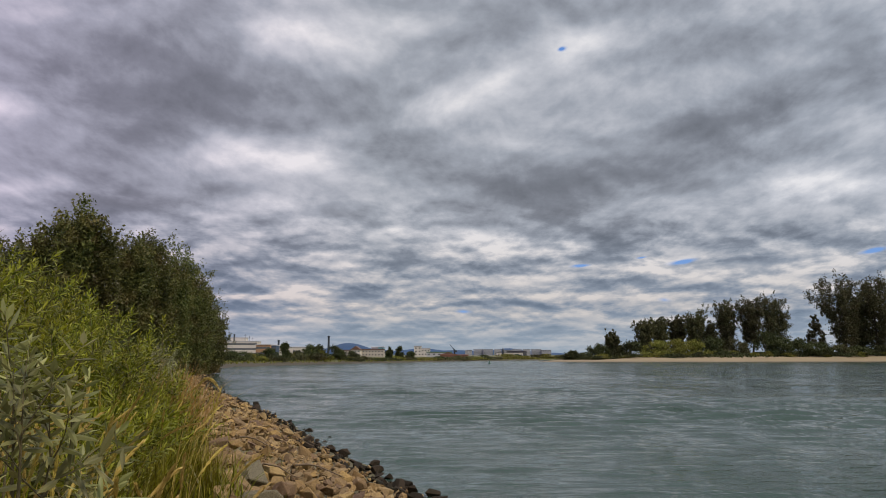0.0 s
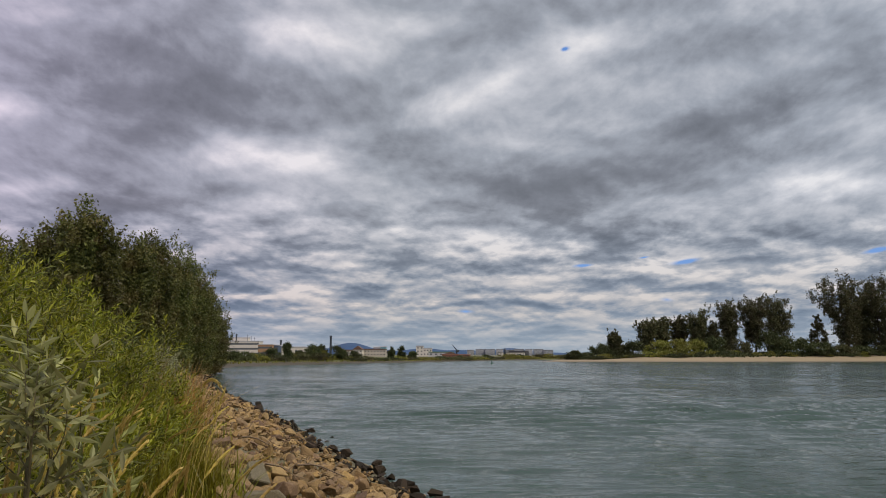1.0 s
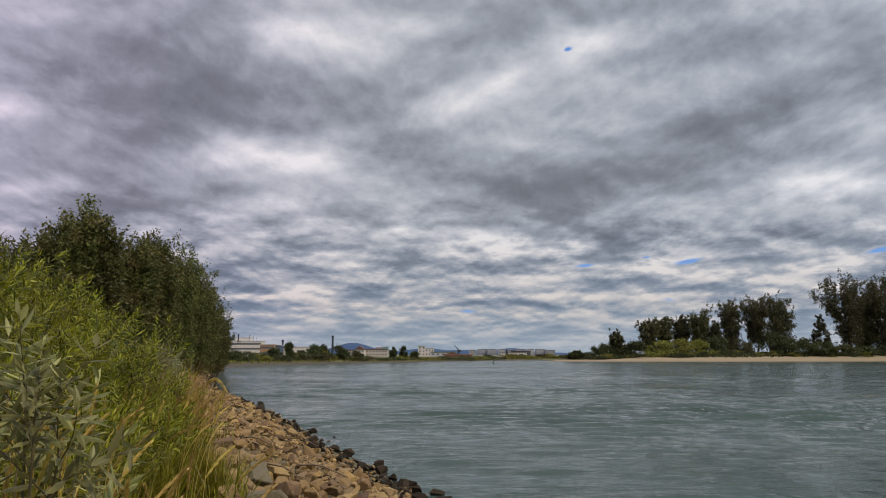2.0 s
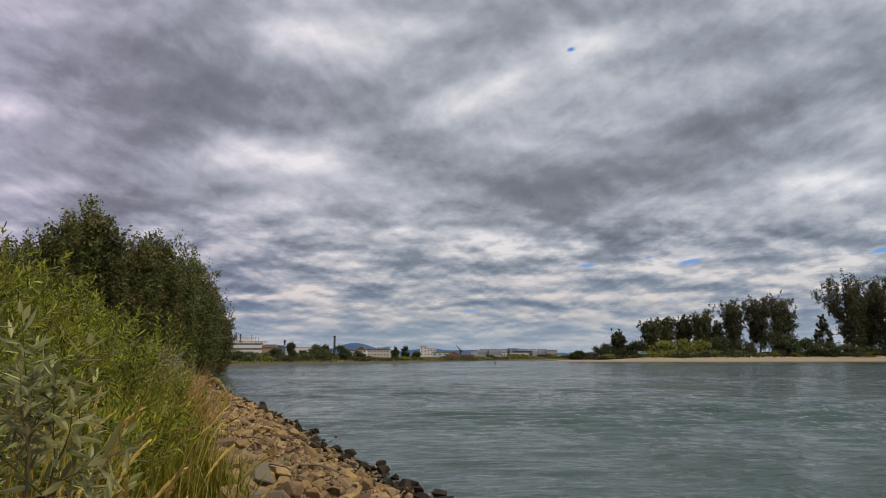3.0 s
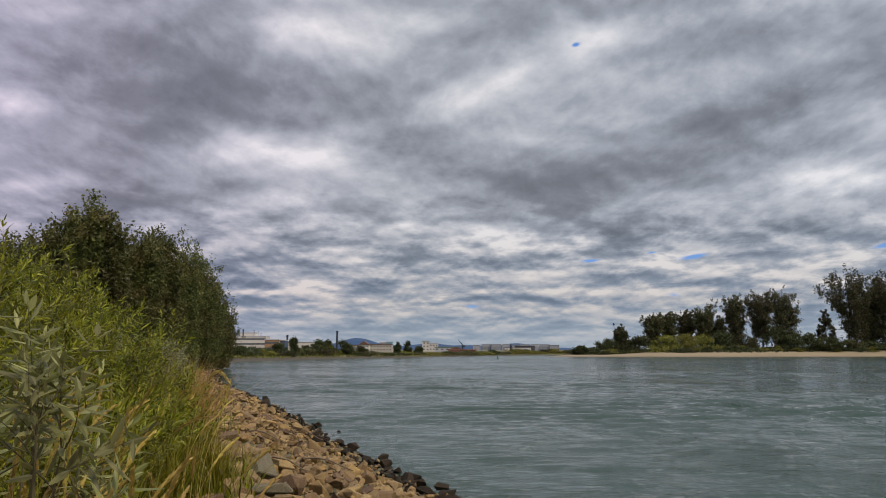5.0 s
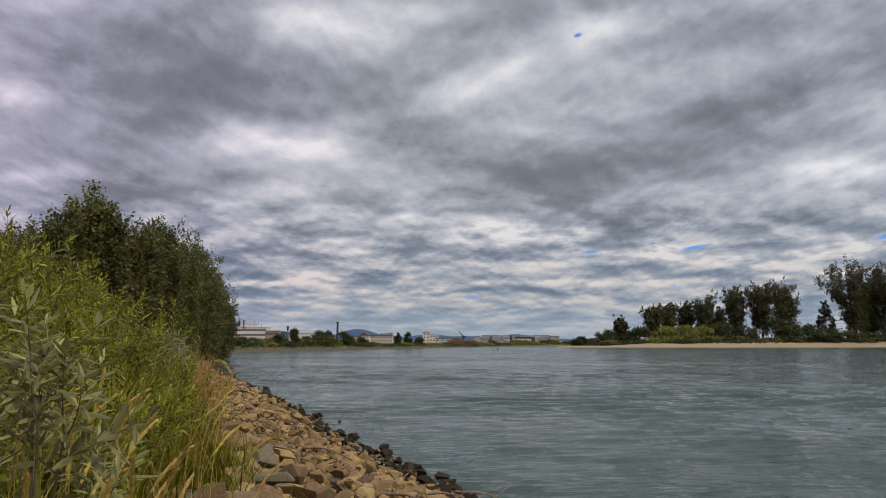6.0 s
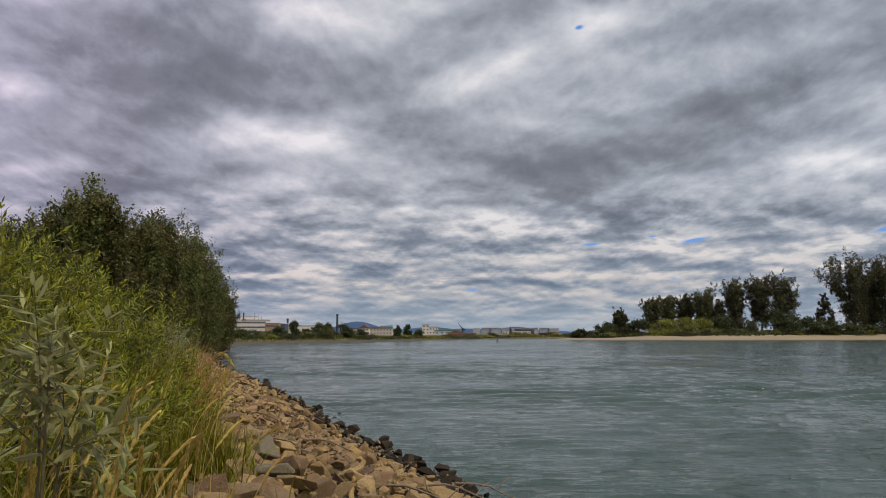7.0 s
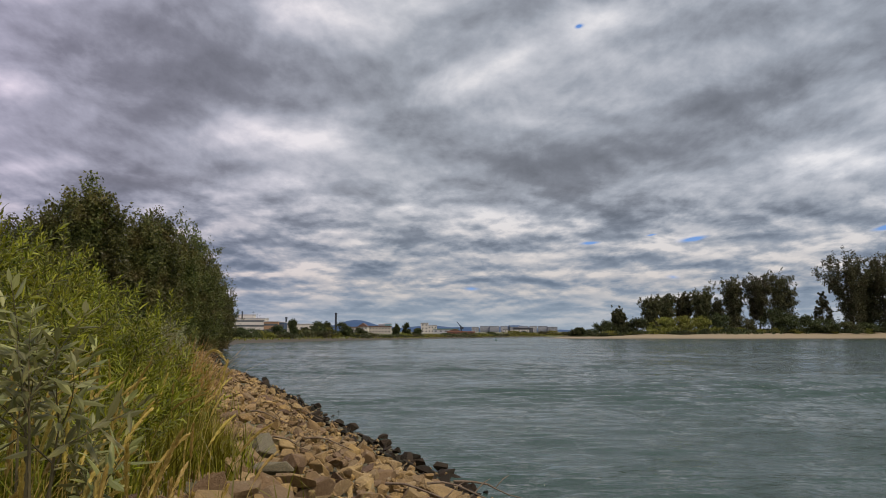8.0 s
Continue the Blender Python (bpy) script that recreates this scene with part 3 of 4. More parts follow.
def sandbar_trees():
    tall = "tall dark poplar with an open crown on the sandbar"
    rows = (  # bearing, distance, height, spread, bare, form, lean
        (0.259, 246, 10.6, 3.6, 0.10, "round", 0.0),
        (0.306, 252, 15.6, 4.2, 0.18, "vase", 0.0),
        (0.326, 256, 16.0, 3.6, 0.18, "vase", 0.0),
        (0.353, 258, 17.0, 3.5, 0.18, "vase", 0.0),
        (0.380, 254, 17.6, 4.3, 0.16, "vase", 0.0),
        (0.401, 252, 12.5, 2.0, 0.10, "column", 0.0),
        (0.424, 252, 20.2, 4.4, 0.16, "vase", 0.0),
        (0.463, 250, 21.0, 5.4, 0.22, "vase", 0.0),
        (0.494, 252, 21.2, 6.2, 0.20, "round", 0.0),
        (0.602, 250, 28.8, 9.2, 0.16, "vase", -0.10),
        (0.622, 254, 22.0, 4.0, 0.08, "column", 0.0),
        (0.650, 252, 28.6, 8.0, 0.12, "vase", -0.03),
        (0.690, 256, 28.0, 8.4, 0.15, "vase", 0.0),
    )
    for u, d, h, s, bare, form, lean in rows:
        big = h > 25
        t = plume_tree("poplar_tree", tall, h, s, bare, 22 if big else 22, 16500 if big else 11500, 0.60, L_FAR, form, lean, 0.030 if big else 0.036, "poplars on the sandbar")
        stand(t, u * d, d)
    t = tree("conical_tree", "small pointed dark tree among sandbar bushes", 14.5, 3.4, 0.1, 26, 2600, 0.7, L_FAR, 0, 0.1)
    stand(t, 0.556 * 248, 248)


sandbar_trees()


def shrub(name, label, h, w, n, leaf, mat, category="bush", group=""):
    """A bush: several stems from the base and a lumpy mass of leaves down to the ground."""
    root = tagged(new(name), label, category, group)
    for i in range(5):
        a = random.uniform(0, 6.28)
        v, f = tube([branch_path((0, 0, -0.1), (math.cos(a) * w * 0.3, math.sin(a) * w * 0.3, h * 0.75), h * 0.02, h * 0.005, h * 0.05)], 4)
        part("stem", mesh_of("stem", v, f, M_BARK), root)
    pts = []
    k = 26
    for i in range(k):
        a, q, t = random.uniform(0, 6.28), math.sqrt(random.random()), random.random()
        r = w / 2 * (1 - t ** 2.2) ** 0.5
        c = np.array((math.cos(a) * q * r, math.sin(a) * q * r, h * (0.08 + 0.80 * t)))
        m = n // k
        pts.append(c + RNG.normal(size=(m, 3)) * np.array((w * 0.09, w * 0.09, h * 0.075)))
    pts = np.concatenate(pts)
    pts[:, 2] = np.abs(pts[:, 2])
    part("foliage", leaf_cloud("foliage", pts, leaf, leaf * 0.5, mat), root)
    return root


def sandbar_shrubs():
    rows = (  # bearing, distance, height, width, leaf material, label
        (0.197, 236, 3.6, 6, L_SCRUB, "dark rounded bush at the sandbar's tip"), (0.215, 238, 3.0, 6, L_SCRUB, "low dark bush on the sandbar"),
        (0.236, 242, 6.5, 9, L_SCRUB, "dark green bush on the sandbar"), (0.262, 244, 6.0, 9, L_SCRUB, "dark green bush on the sandbar"),
        (0.285, 242, 6.5, 10, L_SCRUB, "dark green bush on the sandbar"), (0.322, 240, 6.0, 11, L_OLIVE, "yellow-green willow bush above the sand"),
        (0.352, 240, 6.2, 11, L_OLIVE, "yellow-green willow bush above the sand"), (0.376, 241, 5.6, 9, L_OLIVE, "yellow-green willow bush above the sand"),
        (0.402, 247, 7.0, 8, L_SCRUB, "dark bush under the poplars"), (0.436, 247, 6.5, 9, L_FAR, "dark bush under the poplars"),
        (0.484, 243, 9.0, 9, L_SCRUB, "grey-green bush under the poplars"), (0.503, 241, 6.5, 9, L_SCRUB, "grey-green willow bush above the sand"),
        (0.532, 242, 6.0, 10, L_SCRUB, "grey-green bush under the poplars"), (0.555, 242, 5.5, 9, L_SCRUB, "grey-green bush under the poplars"),
        (0.585, 246, 4.0, 10, L_FAR, "low dark bush under the tall poplars"), (0.615, 246, 3.2, 9, L_SCRUB, "low dark bush under the tall poplars"),
        (0.650, 246, 3.5, 9, L_SCRUB, "low dark bush under the tall poplars"),
    )
    for u, d, h, w, mat, label in rows:
        stand(shrub("bush", label, h, w, 2200, 0.7, mat, group="bushes on the sandbar"), u * d, d)
    for i in range(48):
        u = 0.19 + 0.49 * (i + random.random()) / 48
        d = 230 + random.uniform(0, 8) + max(0, u - 0.35) * 45
        stand(shrub("bush", "low green tuft at the sand's upper edge", random.uniform(0.8, 1.8), random.uniform(3, 6), 500, 0.5, random.choice((L_SCRUB, L_OLIVE)), group="tufts on the sandbar"), u * d, d)


sandbar_shrubs()


def far_bank_shrubs():
    span = np.array([(-0.305, 130), (-0.25, 152), (-0.15, 180), (-0.055, 206), (0.04, 256), (0.12, 290), (0.19, 305)])
    for i in range(64):
        u = -0.31 + 0.5 * (i + random.uniform(0, 1)) / 64
        d = float(np.interp(u, span[:, 0], span[:, 1])) + random.uniform(2, 14)
        k = d / 160
        h, w = random.uniform(0.45, 1.6) * k * (1.75 if u < -0.13 else 0.75), random.uniform(3, 6) * k
        stand(shrub("bush", "low dark green bush on the far bank", h, w, 420, 0.42 * k, random.choice((L_SCRUB, L_SCRUB, L_FAR, L_OLIVE)), group="bushes on the far bank"), u * d, d)
    for u, h, w in ((-0.296, 2.6, 6), (-0.218, 4.5, 2.8), (-0.240, 2.9, 4.6), (-0.182, 4.0, 4.4), (-0.168, 3.9, 3.8), (-0.146, 3.7, 4.6), (-0.200, 2.4, 4.0), (-0.120, 2.3, 3.5), (-0.067, 3.3, 1.7), (-0.052, 3.5, 2.0), (-0.036, 2.2, 2.6)):
        d = float(np.interp(u, span[:, 0], span[:, 1])) + 12
        stand(shrub("tree", "small dark round tree on the far bank", h * d / 170, w * d / 170, 2200, 0.42, L_SCRUB, "tree", "trees on the far bank"), u * d, d)


far_bank_shrubs()

# ---- the town on the far bank ----
M_WHITE = plain_material("white_plaster", (0.62, 0.58, 0.52))
M_BEIGE = plain_material("beige_plaster", (0.46, 0.42, 0.36))
M_GREY = plain_material("grey_concrete", (0.36, 0.37, 0.41))
M_PALE = plain_material("pale_concrete", (0.45, 0.45, 0.47))
M_RED = plain_material("red_brick", (0.26, 0.12, 0.08))
M_ORANGE = plain_material("orange_panel", (0.34, 0.20, 0.11))
M_BLUE = plain_material("blue_panel", (0.05, 0.08, 0.14))
M_TURQ = plain_material("turquoise_panel", (0.20, 0.50, 0.55))
M_SLATE = plain_material("dark_roof", (0.07, 0.07, 0.08))
M_TILE = plain_material("roof_tile", (0.13, 0.075, 0.055))
M_GREENROOF = plain_material("green_roof", (0.07, 0.16, 0.06))
M_DARKMETAL = plain_material("dark_steel", (0.035, 0.045, 0.06), 0.6)


def glass_material():
    m, N = material("window_glass")
    finish(N, (0.10, 0.11, 0.12), 0.12)
    return m


M_GLASS = glass_material()


def block(name, label, u, d, w, depth, h, wall, roof, floors, bays, band=False, category="building", group=""):
    """A flat-roofed building with recessed rows of windows in its front."""
    root = tagged(new(name), label, category, group)
    x, z = u * d, 1.0
    root.matrix_basis = pose(x, d, z)
    bm = bmesh.new()
    box(bm, -w / 2, w / 2, 0, depth, -1, h)
    part("wall", from_bm("wall", bm, wall), root)
    bm = bmesh.new()
    box(bm, -w / 2 - 0.3, w / 2 + 0.3, -0.3, depth + 0.3, h, h + 0.6)
    part("roof", from_bm("roof", bm, roof), root)
    bm = bmesh.new()
    fh, bw = h / max(1, floors), w / max(1, bays)
    ww = bw * (0.96 if band else 0.42)
    box(bm, -ww / 2, ww / 2, -0.05, 0.25, 0, fh * 0.36)
    pane = from_bm("window", bm, M_GLASS)
    for j in range(floors):
        for i in range(bays):
            part("window", pane, root, m=Matrix.Translation((-w / 2 + bw * (i + 0.5), 0, fh * (j + 0.32))))
    return root


def gabled(name, label, u, d, w, depth, h, rise, wall, roof, bays=3):
    """A house with a pitched roof whose gable faces the river."""
    root = block(name, label, u, d, w, depth, h, wall, roof, 2, bays, category="house")
    bm = bmesh.new()
    vs = [bm.verts.new(p) for p in ((-w / 2 - .5, -.6, h), (w / 2 + .5, -.6, h), (0, -.6, h + rise), (-w / 2 - .5, depth, h), (w / 2 + .5, depth, h), (0, depth, h + rise))]
    for f in ((0, 1, 2), (5, 4, 3), (0, 2, 5, 3), (1, 4, 5, 2), (0, 3, 4, 1)):
        bm.faces.new([vs[i] for i in f])
    part("gable_roof", from_bm("gable_roof", bm, roof), root)
    return root


def chimney(label, u, d, h, r):
    root = tagged(new("chimney"), label, "chimney")
    root.matrix_basis = pose(u * d, d, 1.5)
    v, f = tube([[((0, 0, 0), r), ((0, 0, h * 0.5), r * 0.85), ((0, 0, h), r * 0.75)]], 14)
    part("shaft", mesh_of("shaft", v, f, M_DARKMETAL, smooth=True), root)
    v, f = tube([[((0, 0, h - 1.2), r * 1.0), ((0, 0, h + 0.2), r * 1.0), ((0, 0, h + 0.21), r * 0.5)]], 14)
    part("cap", mesh_of("cap", v, f, M_DARKMETAL), root)


def town():
    block("factory_building", "white three-storey factory building with window bands", -0.284, 600, 30, 14, 12.5, M_WHITE, M_PALE, 3, 7, True)
    for u, h in ((-0.276, 19.0), (-0.270, 17.5), (-0.266, 16.5)):
        mast = tagged(new("antenna_mast"), "thin steel antenna mast on the factory roof", "antenna", "masts on the factory")
        mast.matrix_basis = pose(u * 606, 606, 1.0)
        v, f = tube([[((0, 0, 12.0), 0.16), ((0, 0, h), 0.10)]], 5)
        part("pole", mesh_of("pole", v, f, M_DARKMETAL), mast)
        v, f = tube([[((-0.9, 0, h - 1.0), 0.08), ((0.9, 0, h - 1.0), 0.08)]], 4)
        part("crossbar", mesh_of("crossbar", v, f, M_DARKMETAL), mast)
    block("roof_house", "small white plant room behind the factory", -0.287, 612, 14, 8, 16.0, M_WHITE, M_PALE, 1, 3)
    block("office_building", "low orange and blue panelled office building", -0.250, 585, 12, 12, 9.5, M_ORANGE, M_PALE, 2, 4, True)
    block("office_building", "low dark blue panelled office building", -0.236, 590, 6, 12, 9.0, M_BLUE, M_PALE, 2, 2, True)
    block("warehouse", "long white warehouse behind riverside trees", -0.205, 640, 44, 20, 8.0, M_WHITE, M_PALE, 1, 9)
    chimney("slender dark factory chimney", -0.2275, 640, 14.0, 1.1)
    chimney("small dark roof chimney of the factory", -0.292, 606, 18.5, 0.7)
    chimney("tall dark steel factory chimney", -0.1552, 700, 19.6, 1.3)
    gabled("house", "white house with a brown tiled gable roof", -0.116, 520, 7, 12, 5.0, 2.8, M_WHITE, M_TILE)
    block("long_building", "long white riverside building behind bushes", -0.098, 530, 24, 10, 5.0, M_BEIGE, M_TILE, 2, 10)
    block("long_building", "pale building with turquoise panels", -0.080, 540, 5, 10, 7.0, M_TURQ, M_PALE, 3, 3)
    block("long_building", "pale stair tower beside the turquoise panels", -0.0885, 539, 5, 10, 6.6, M_PALE, M_PALE, 3, 2)
    gabled("house", "beige house with a dark hipped roof", -0.070, 545, 7, 10, 2.8, 2.2, M_BEIGE, M_SLATE)
    block("long_building", "low white building behind bushes", -0.128, 540, 12, 10, 4.4, M_BEIGE, M_TILE, 1, 6)
    block("silo", "white concrete silo tower", -0.026, 620, 6.5, 8, 8.6, M_WHITE, M_PALE, 3, 2)
    block("silo", "lower white concrete silo", -0.0145, 620, 8, 8, 6.6, M_WHITE, M_PALE, 2, 3)
    block("shed", "low shed with a green roof", 0.005, 600, 22, 10, 3.2, M_PALE, M_GREENROOF, 1, 5)
    gabled("shed", "reddish brick shed with a pitched roof", 0.018, 480, 11, 10, 1.2, 2.0, M_RED, M_TILE)
    block("brick_wall", "low reddish brick building at the water", 0.028, 470, 18, 8, 0.9, M_RED, M_RED, 1, 4)
    for i in range(9):
        u = 0.048 + i * 0.0141
        block("apartment_block", "long grey apartment slab far behind the river" if i % 3 else "pale stair tower of the apartment slabs", u, 1500 + (i % 2) * 8, 20.5 if i % 3 else 15, 12,
              12.5 if i % 4 else 11.0, M_GREY if i % 3 else M_PALE, M_GREY, 5, 7 if i % 3 else 2, True, group="apartment slabs")
    block("hall", "white hall with a dark flat roof", 0.108, 1200, 44, 20, 4.6, M_WHITE, M_SLATE, 1, 9)
    block("hall_roof_house", "dark upper storey of the hall", 0.118, 1210, 34, 10, 7.4, M_SLATE, M_SLATE, 1, 6)
    # church spire
    spire = tagged(new("church_spire"), "dark pointed church spire over roofs", "spire")
    spire.matrix_basis = pose(0.0975 * 1190, 1190, 2)
    v, f = tube([[((0, 0, 0), 1.8), ((0, 0, 7), 1.8), ((0, 0, 7.1), 2.1), ((0, 0, 12), 0.1)]], 8)
    part("tower", mesh_of("tower", v, f, M_DARKMETAL), spire)
    # harbour crane
    crane = tagged(new("harbour_crane"), "dark slewing crane with a raised jib", "crane")
    crane.matrix_basis = pose(0.0275 * 640, 640, 2)
    v, f = tube([[((0, 0, 0), 0.7), ((0, 0, 5), 0.6)]], 6)
    part("mast", mesh_of("mast", v, f, M_DARKMETAL), crane)
    v, f = tube([[((0.5, 0, 3.5), 0.5), ((-4.2, 0, 9.5), 0.25)], [((0.5, 0, 4.5), 0.15), ((-4.2, 0, 9.5), 0.1)]], 4)
    part("jib", mesh_of("jib", v, f, M_DARKMETAL), crane)
    bm = bmesh.new()
    box(bm, -1, 2.2, -1, 1, 2.6, 4.6)
    part("cab", from_bm("cab", bm, M_DARKMETAL), crane)


town()


def hills():
    m, N = material("hazy_forest")
    co = N.add("ShaderNodeTexCoord").outputs["Object"]
    n = N.noise(co, 0.012, 6.0, 0.65)
    # distance haze is painted in: the forest's base colour is shifted to blue
    finish(N, N.mix(n, (0.020, 0.053, 0.120), (0.030, 0.074, 0.155)), 1.0)
    for name, d, peaks in (("hill", 4000, ((-0.126, 0.0192, 0.060), (-0.165, 0.010, 0.08), (-0.085, 0.009, 0.07))),
                           ("hill", 4300, ((-0.02, 0.0102, 0.09), (0.105, 0.0108, 0.06), (0.03, 0.008, 0.10), (0.17, 0.004, 0.05), (-0.25, 0.004, 0.08)))):
        us = np.linspace(-0.5, 0.45, 240)
        prof = np.zeros(240)
        for c, a, w in peaks:
            prof = np.maximum(prof, a / (1 + ((us - c) / (w * 0.62)) ** 2) - 0.0007)
        prof += np.array([noise.noise((u * 60, d, 0)) * 0.0004 for u in us])
        v, f = [], []
        rows = ((0.0, 0), (0.6, 120), (1.0, 300), (0.7, 450), (0, 600))
        for s, back in rows:
            for u, p in zip(us, prof):
                v.append((u * (d + back), d + back, 1.0 + max(0.0, p) * d * s))
        n = len(us)
        for r in range(len(rows) - 1):
            f += [(r * n + i, r * n + i + 1, (r + 1) * n + i + 1, (r + 1) * n + i) for i in range(n - 1)]
        tagged(new(name, mesh_of(name, v, f, m, smooth=True)), "blue hazy wooded hills beyond the town", "hills", kind="structure")


hills()

# ---- riprap on the near bank ----


def stone_mesh(i, mat):
    bm = bmesh.new()
    r = random.Random(100 + i)
    for _ in range(r.randint(9, 14)):
        p = Vector((r.gauss(0, 1), r.gauss(0, 1), r.gauss(0, 1))).normalized()
        p = Vector([math.copysign(abs(c) ** 0.78, c) for c in p]) * r.uniform(0.40, 0.52)
        bm.verts.new((p.x, p.y * r.uniform(0.75, 0.95), p.z * 0.68))
    hull = bmesh.ops.convex_hull(bm, input=bm.verts)
    bmesh.ops.delete(bm, geom=[g for g in set(hull["geom_interior"] + hull["geom_unused"]) if isinstance(g, bmesh.types.BMVert)], context="VERTS")
    bmesh.ops.dissolve_limit(bm, angle_limit=radians(14), verts=bm.verts, edges=bm.edges)
    bmesh.ops.bevel(bm, geom=list(bm.edges), offset=0.018, segments=1, affect="EDGES", profile=0.6)
    bmesh.ops.triangulate(bm, faces=bm.faces)
    # chipped faces and edges
    for v in bm.verts:
        k = 0.045 * noise.noise(v.co * 4.5 + Vector((i * 3.7, 0, 0))) + 0.03 * noise.noise(v.co * 11 + Vector((0, i * 1.9, 0)))
        v.co += v.co.normalized() * k
    return from_bm("stone", bm, mat)


def slope_place(along, d):
    """A point d metres up the slope from the water's edge, for a distance along the near bank."""
    pts = BANK[1:11]
    seg = np.hypot(*np.diff(pts, axis=0).T)
    cum = np.concatenate([[0], np.cumsum(seg)]) - seg[0]
    i = int(np.clip(np.searchsorted(cum, along) - 1, 0, len(seg) - 1))
    t = (along - cum[i]) / seg[i]
    p = pts[i] + (pts[i + 1] - pts[i]) * t
    dirv = (pts[i + 1] - pts[i]) / seg[i]
    return p[0] - dirv[1] * d, p[1] + dirv[0] * d


def riprap():
    dry = [stone_mesh(i, M_STONE) for i in range(14)]
    wet = [stone_mesh(40 + i, M_WET) for i in range(6)]
    rnd = random.Random(5)
    spots = []
    along = -7.0
    while along < 95:
        step = 0.155 + max(along, 0) * 0.0032
        d = -0.02
        while d < float(np.interp(along, (7, 12), (4.7, 3.9))) + noise.noise((along * 0.25, 0, 9)) * 0.8 - along * 0.012:
            spots.append((along + rnd.uniform(-0.16, 0.16), d + rnd.uniform(-0.14, 0.14)))
            d += step * rnd.uniform(0.72, 1.05)
        along += step * 0.9
    near_count = 0
    rest_v, rest_f = {0: [], 1: []}, {0: [], 1: []}
    off = [0, 0]
    for s, d in sorted(spots):
        x, y = slope_place(s, d)
        size = rnd.choice((0.13, 0.16, 0.19, 0.22, 0.26, 0.31, 0.40)) * rnd.uniform(0.85, 1.12)
        if d < 0.12 and rnd.random() < 0.55:
            continue
        size *= float(np.interp(s, (6.5, 12.5), (1.06, 0.88)))
        if d < 0.55:
            size *= rnd.uniform(0.5, 0.95)
        is_wet = d < 0.72 + rnd.uniform(-0.2, 0.25)
        z = ground_z(x, y) + size * rnd.uniform(-0.12, 0.45)
        m = pose(x, y, z, rnd.uniform(-40, 40), rnd.uniform(-40, 40), rnd.uniform(0, 360)) @ Matrix.Diagonal((size * rnd.uniform(0.85, 1.35), size * rnd.uniform(0.8, 1.1), size * rnd.uniform(0.55, 1.15), 1))
        me = rnd.choice(wet if is_wet else dry)
        if 5.5 < s and near_count < 300 and -0.3 < d:
            near_count += 1
            part("stone", me, GROUND, m=m)
        else:
            k = int(is_wet)
            co = np.empty(len(me.vertices) * 3, dtype=np.float32)
            me.vertices.foreach_get("co", co)
            fa = np.empty(len(me.polygons) * 3, dtype=np.int32)
            me.polygons.foreach_get("vertices", fa)
            mm = np.array(m)
            rest_v[k].append(co.reshape(-1, 3) @ mm[:3, :3].T + mm[:3, 3])
            rest_f[k].append(fa.reshape(-1, 3) + off[k])
            off[k] += len(me.vertices)
    tagged(new("riprap", mesh_of("riprap", np.concatenate(rest_v[0]), np.concatenate(rest_f[0]), M_STONE)), "tan and brown riprap stones along the bank", "stones", kind="stuff")
    tagged(new("wet_riprap", mesh_of("wet_riprap", np.concatenate(rest_v[1]), np.concatenate(rest_f[1]), M_WET)), "black wet stones at the waterline", "stones", kind="stuff")


riprap()

# ---- willows and grass on the near bank ----


def leaf_triangles(base, along, side, length, width, droop):
    """A narrow pointed leaf, folded a little along its midrib: points and triangles."""
    along, side = along.normalized(), side.normalized()
    fold = along.cross(side).normalized()
    m1 = base + along * length * 0.35 - Vector((0, 0, droop * 0.2))
    m2 = base + along * length * 0.70 - Vector((0, 0, droop * 0.55))
    tip = base + along * length - Vector((0, 0, droop))
    v = [base, m1 + side * width / 2 + fold * width * 0.2, m1, m1 - side * width / 2 + fold * width * 0.2,
         m2 + side * width * 0.36 + fold * width * 0.15, m2, m2 - side * width * 0.36 + fold * width * 0.15, tip]
    return v, [(0, 1, 2), (0, 2, 3), (1, 4, 2), (2, 4, 5), (2, 5, 3), (3, 5, 6), (4, 7, 5), (5, 7, 6)]


def shoot_mesh(seed, length, leaves, leaf, width, mat, rise=1.0):
    """A leafy shoot along z: a thin bowed stem with alternate leaves and a tuft at the tip."""
    r = random.Random(seed)
    bow = Vector((r.uniform(-0.2, 0.2), r.uniform(-0.2, 0.2), 0)) * length
    at = lambda t: Vector((0, 0, length * t)) + bow * t * t
    v, f = tube([[(at(i / 4), 0.0035 * (1 - 0.75 * i / 4)) for i in range(5)]], 3)
    V, T = [Vector(p) for p in v], []
    for a, b, c, d in f:
        T += [(a, b, c), (a, c, d)]
    stems = len(T)
    for i in range(leaves):
        t = 0.10 + 0.90 * (i + r.random() * 0.5) / leaves
        a = i * 2.4 + r.uniform(-0.4, 0.4)
        out = Vector((math.cos(a), math.sin(a), 0))
        lift = r.uniform(0.5, 1.3) * rise if t < 0.85 else r.uniform(1.5, 3.0)
        d = (out + Vector((0, 0, lift))).normalized()
        side = d.cross(Vector((r.uniform(-1, 1), r.uniform(-1, 1), 1.5))).normalized()
        L = leaf * r.uniform(0.7, 1.2) * (1.0 if t < 0.85 else 0.75)
        lv, lf = leaf_triangles(at(t), d, side, L, width * r.uniform(0.8, 1.2), L * r.uniform(0.0, 0.35))
        k = len(V)
        V += lv
        T += [(p + k, q + k, s + k) for p, q, s in lf]
    me = mesh_of("shoot", [tuple(p) for p in V], T, M_STEM, mat)
    idx = np.ones(len(T), dtype=np.int32)
    idx[:stems] = 0
    me.polygons.foreach_set("material_index", idx)
    return me


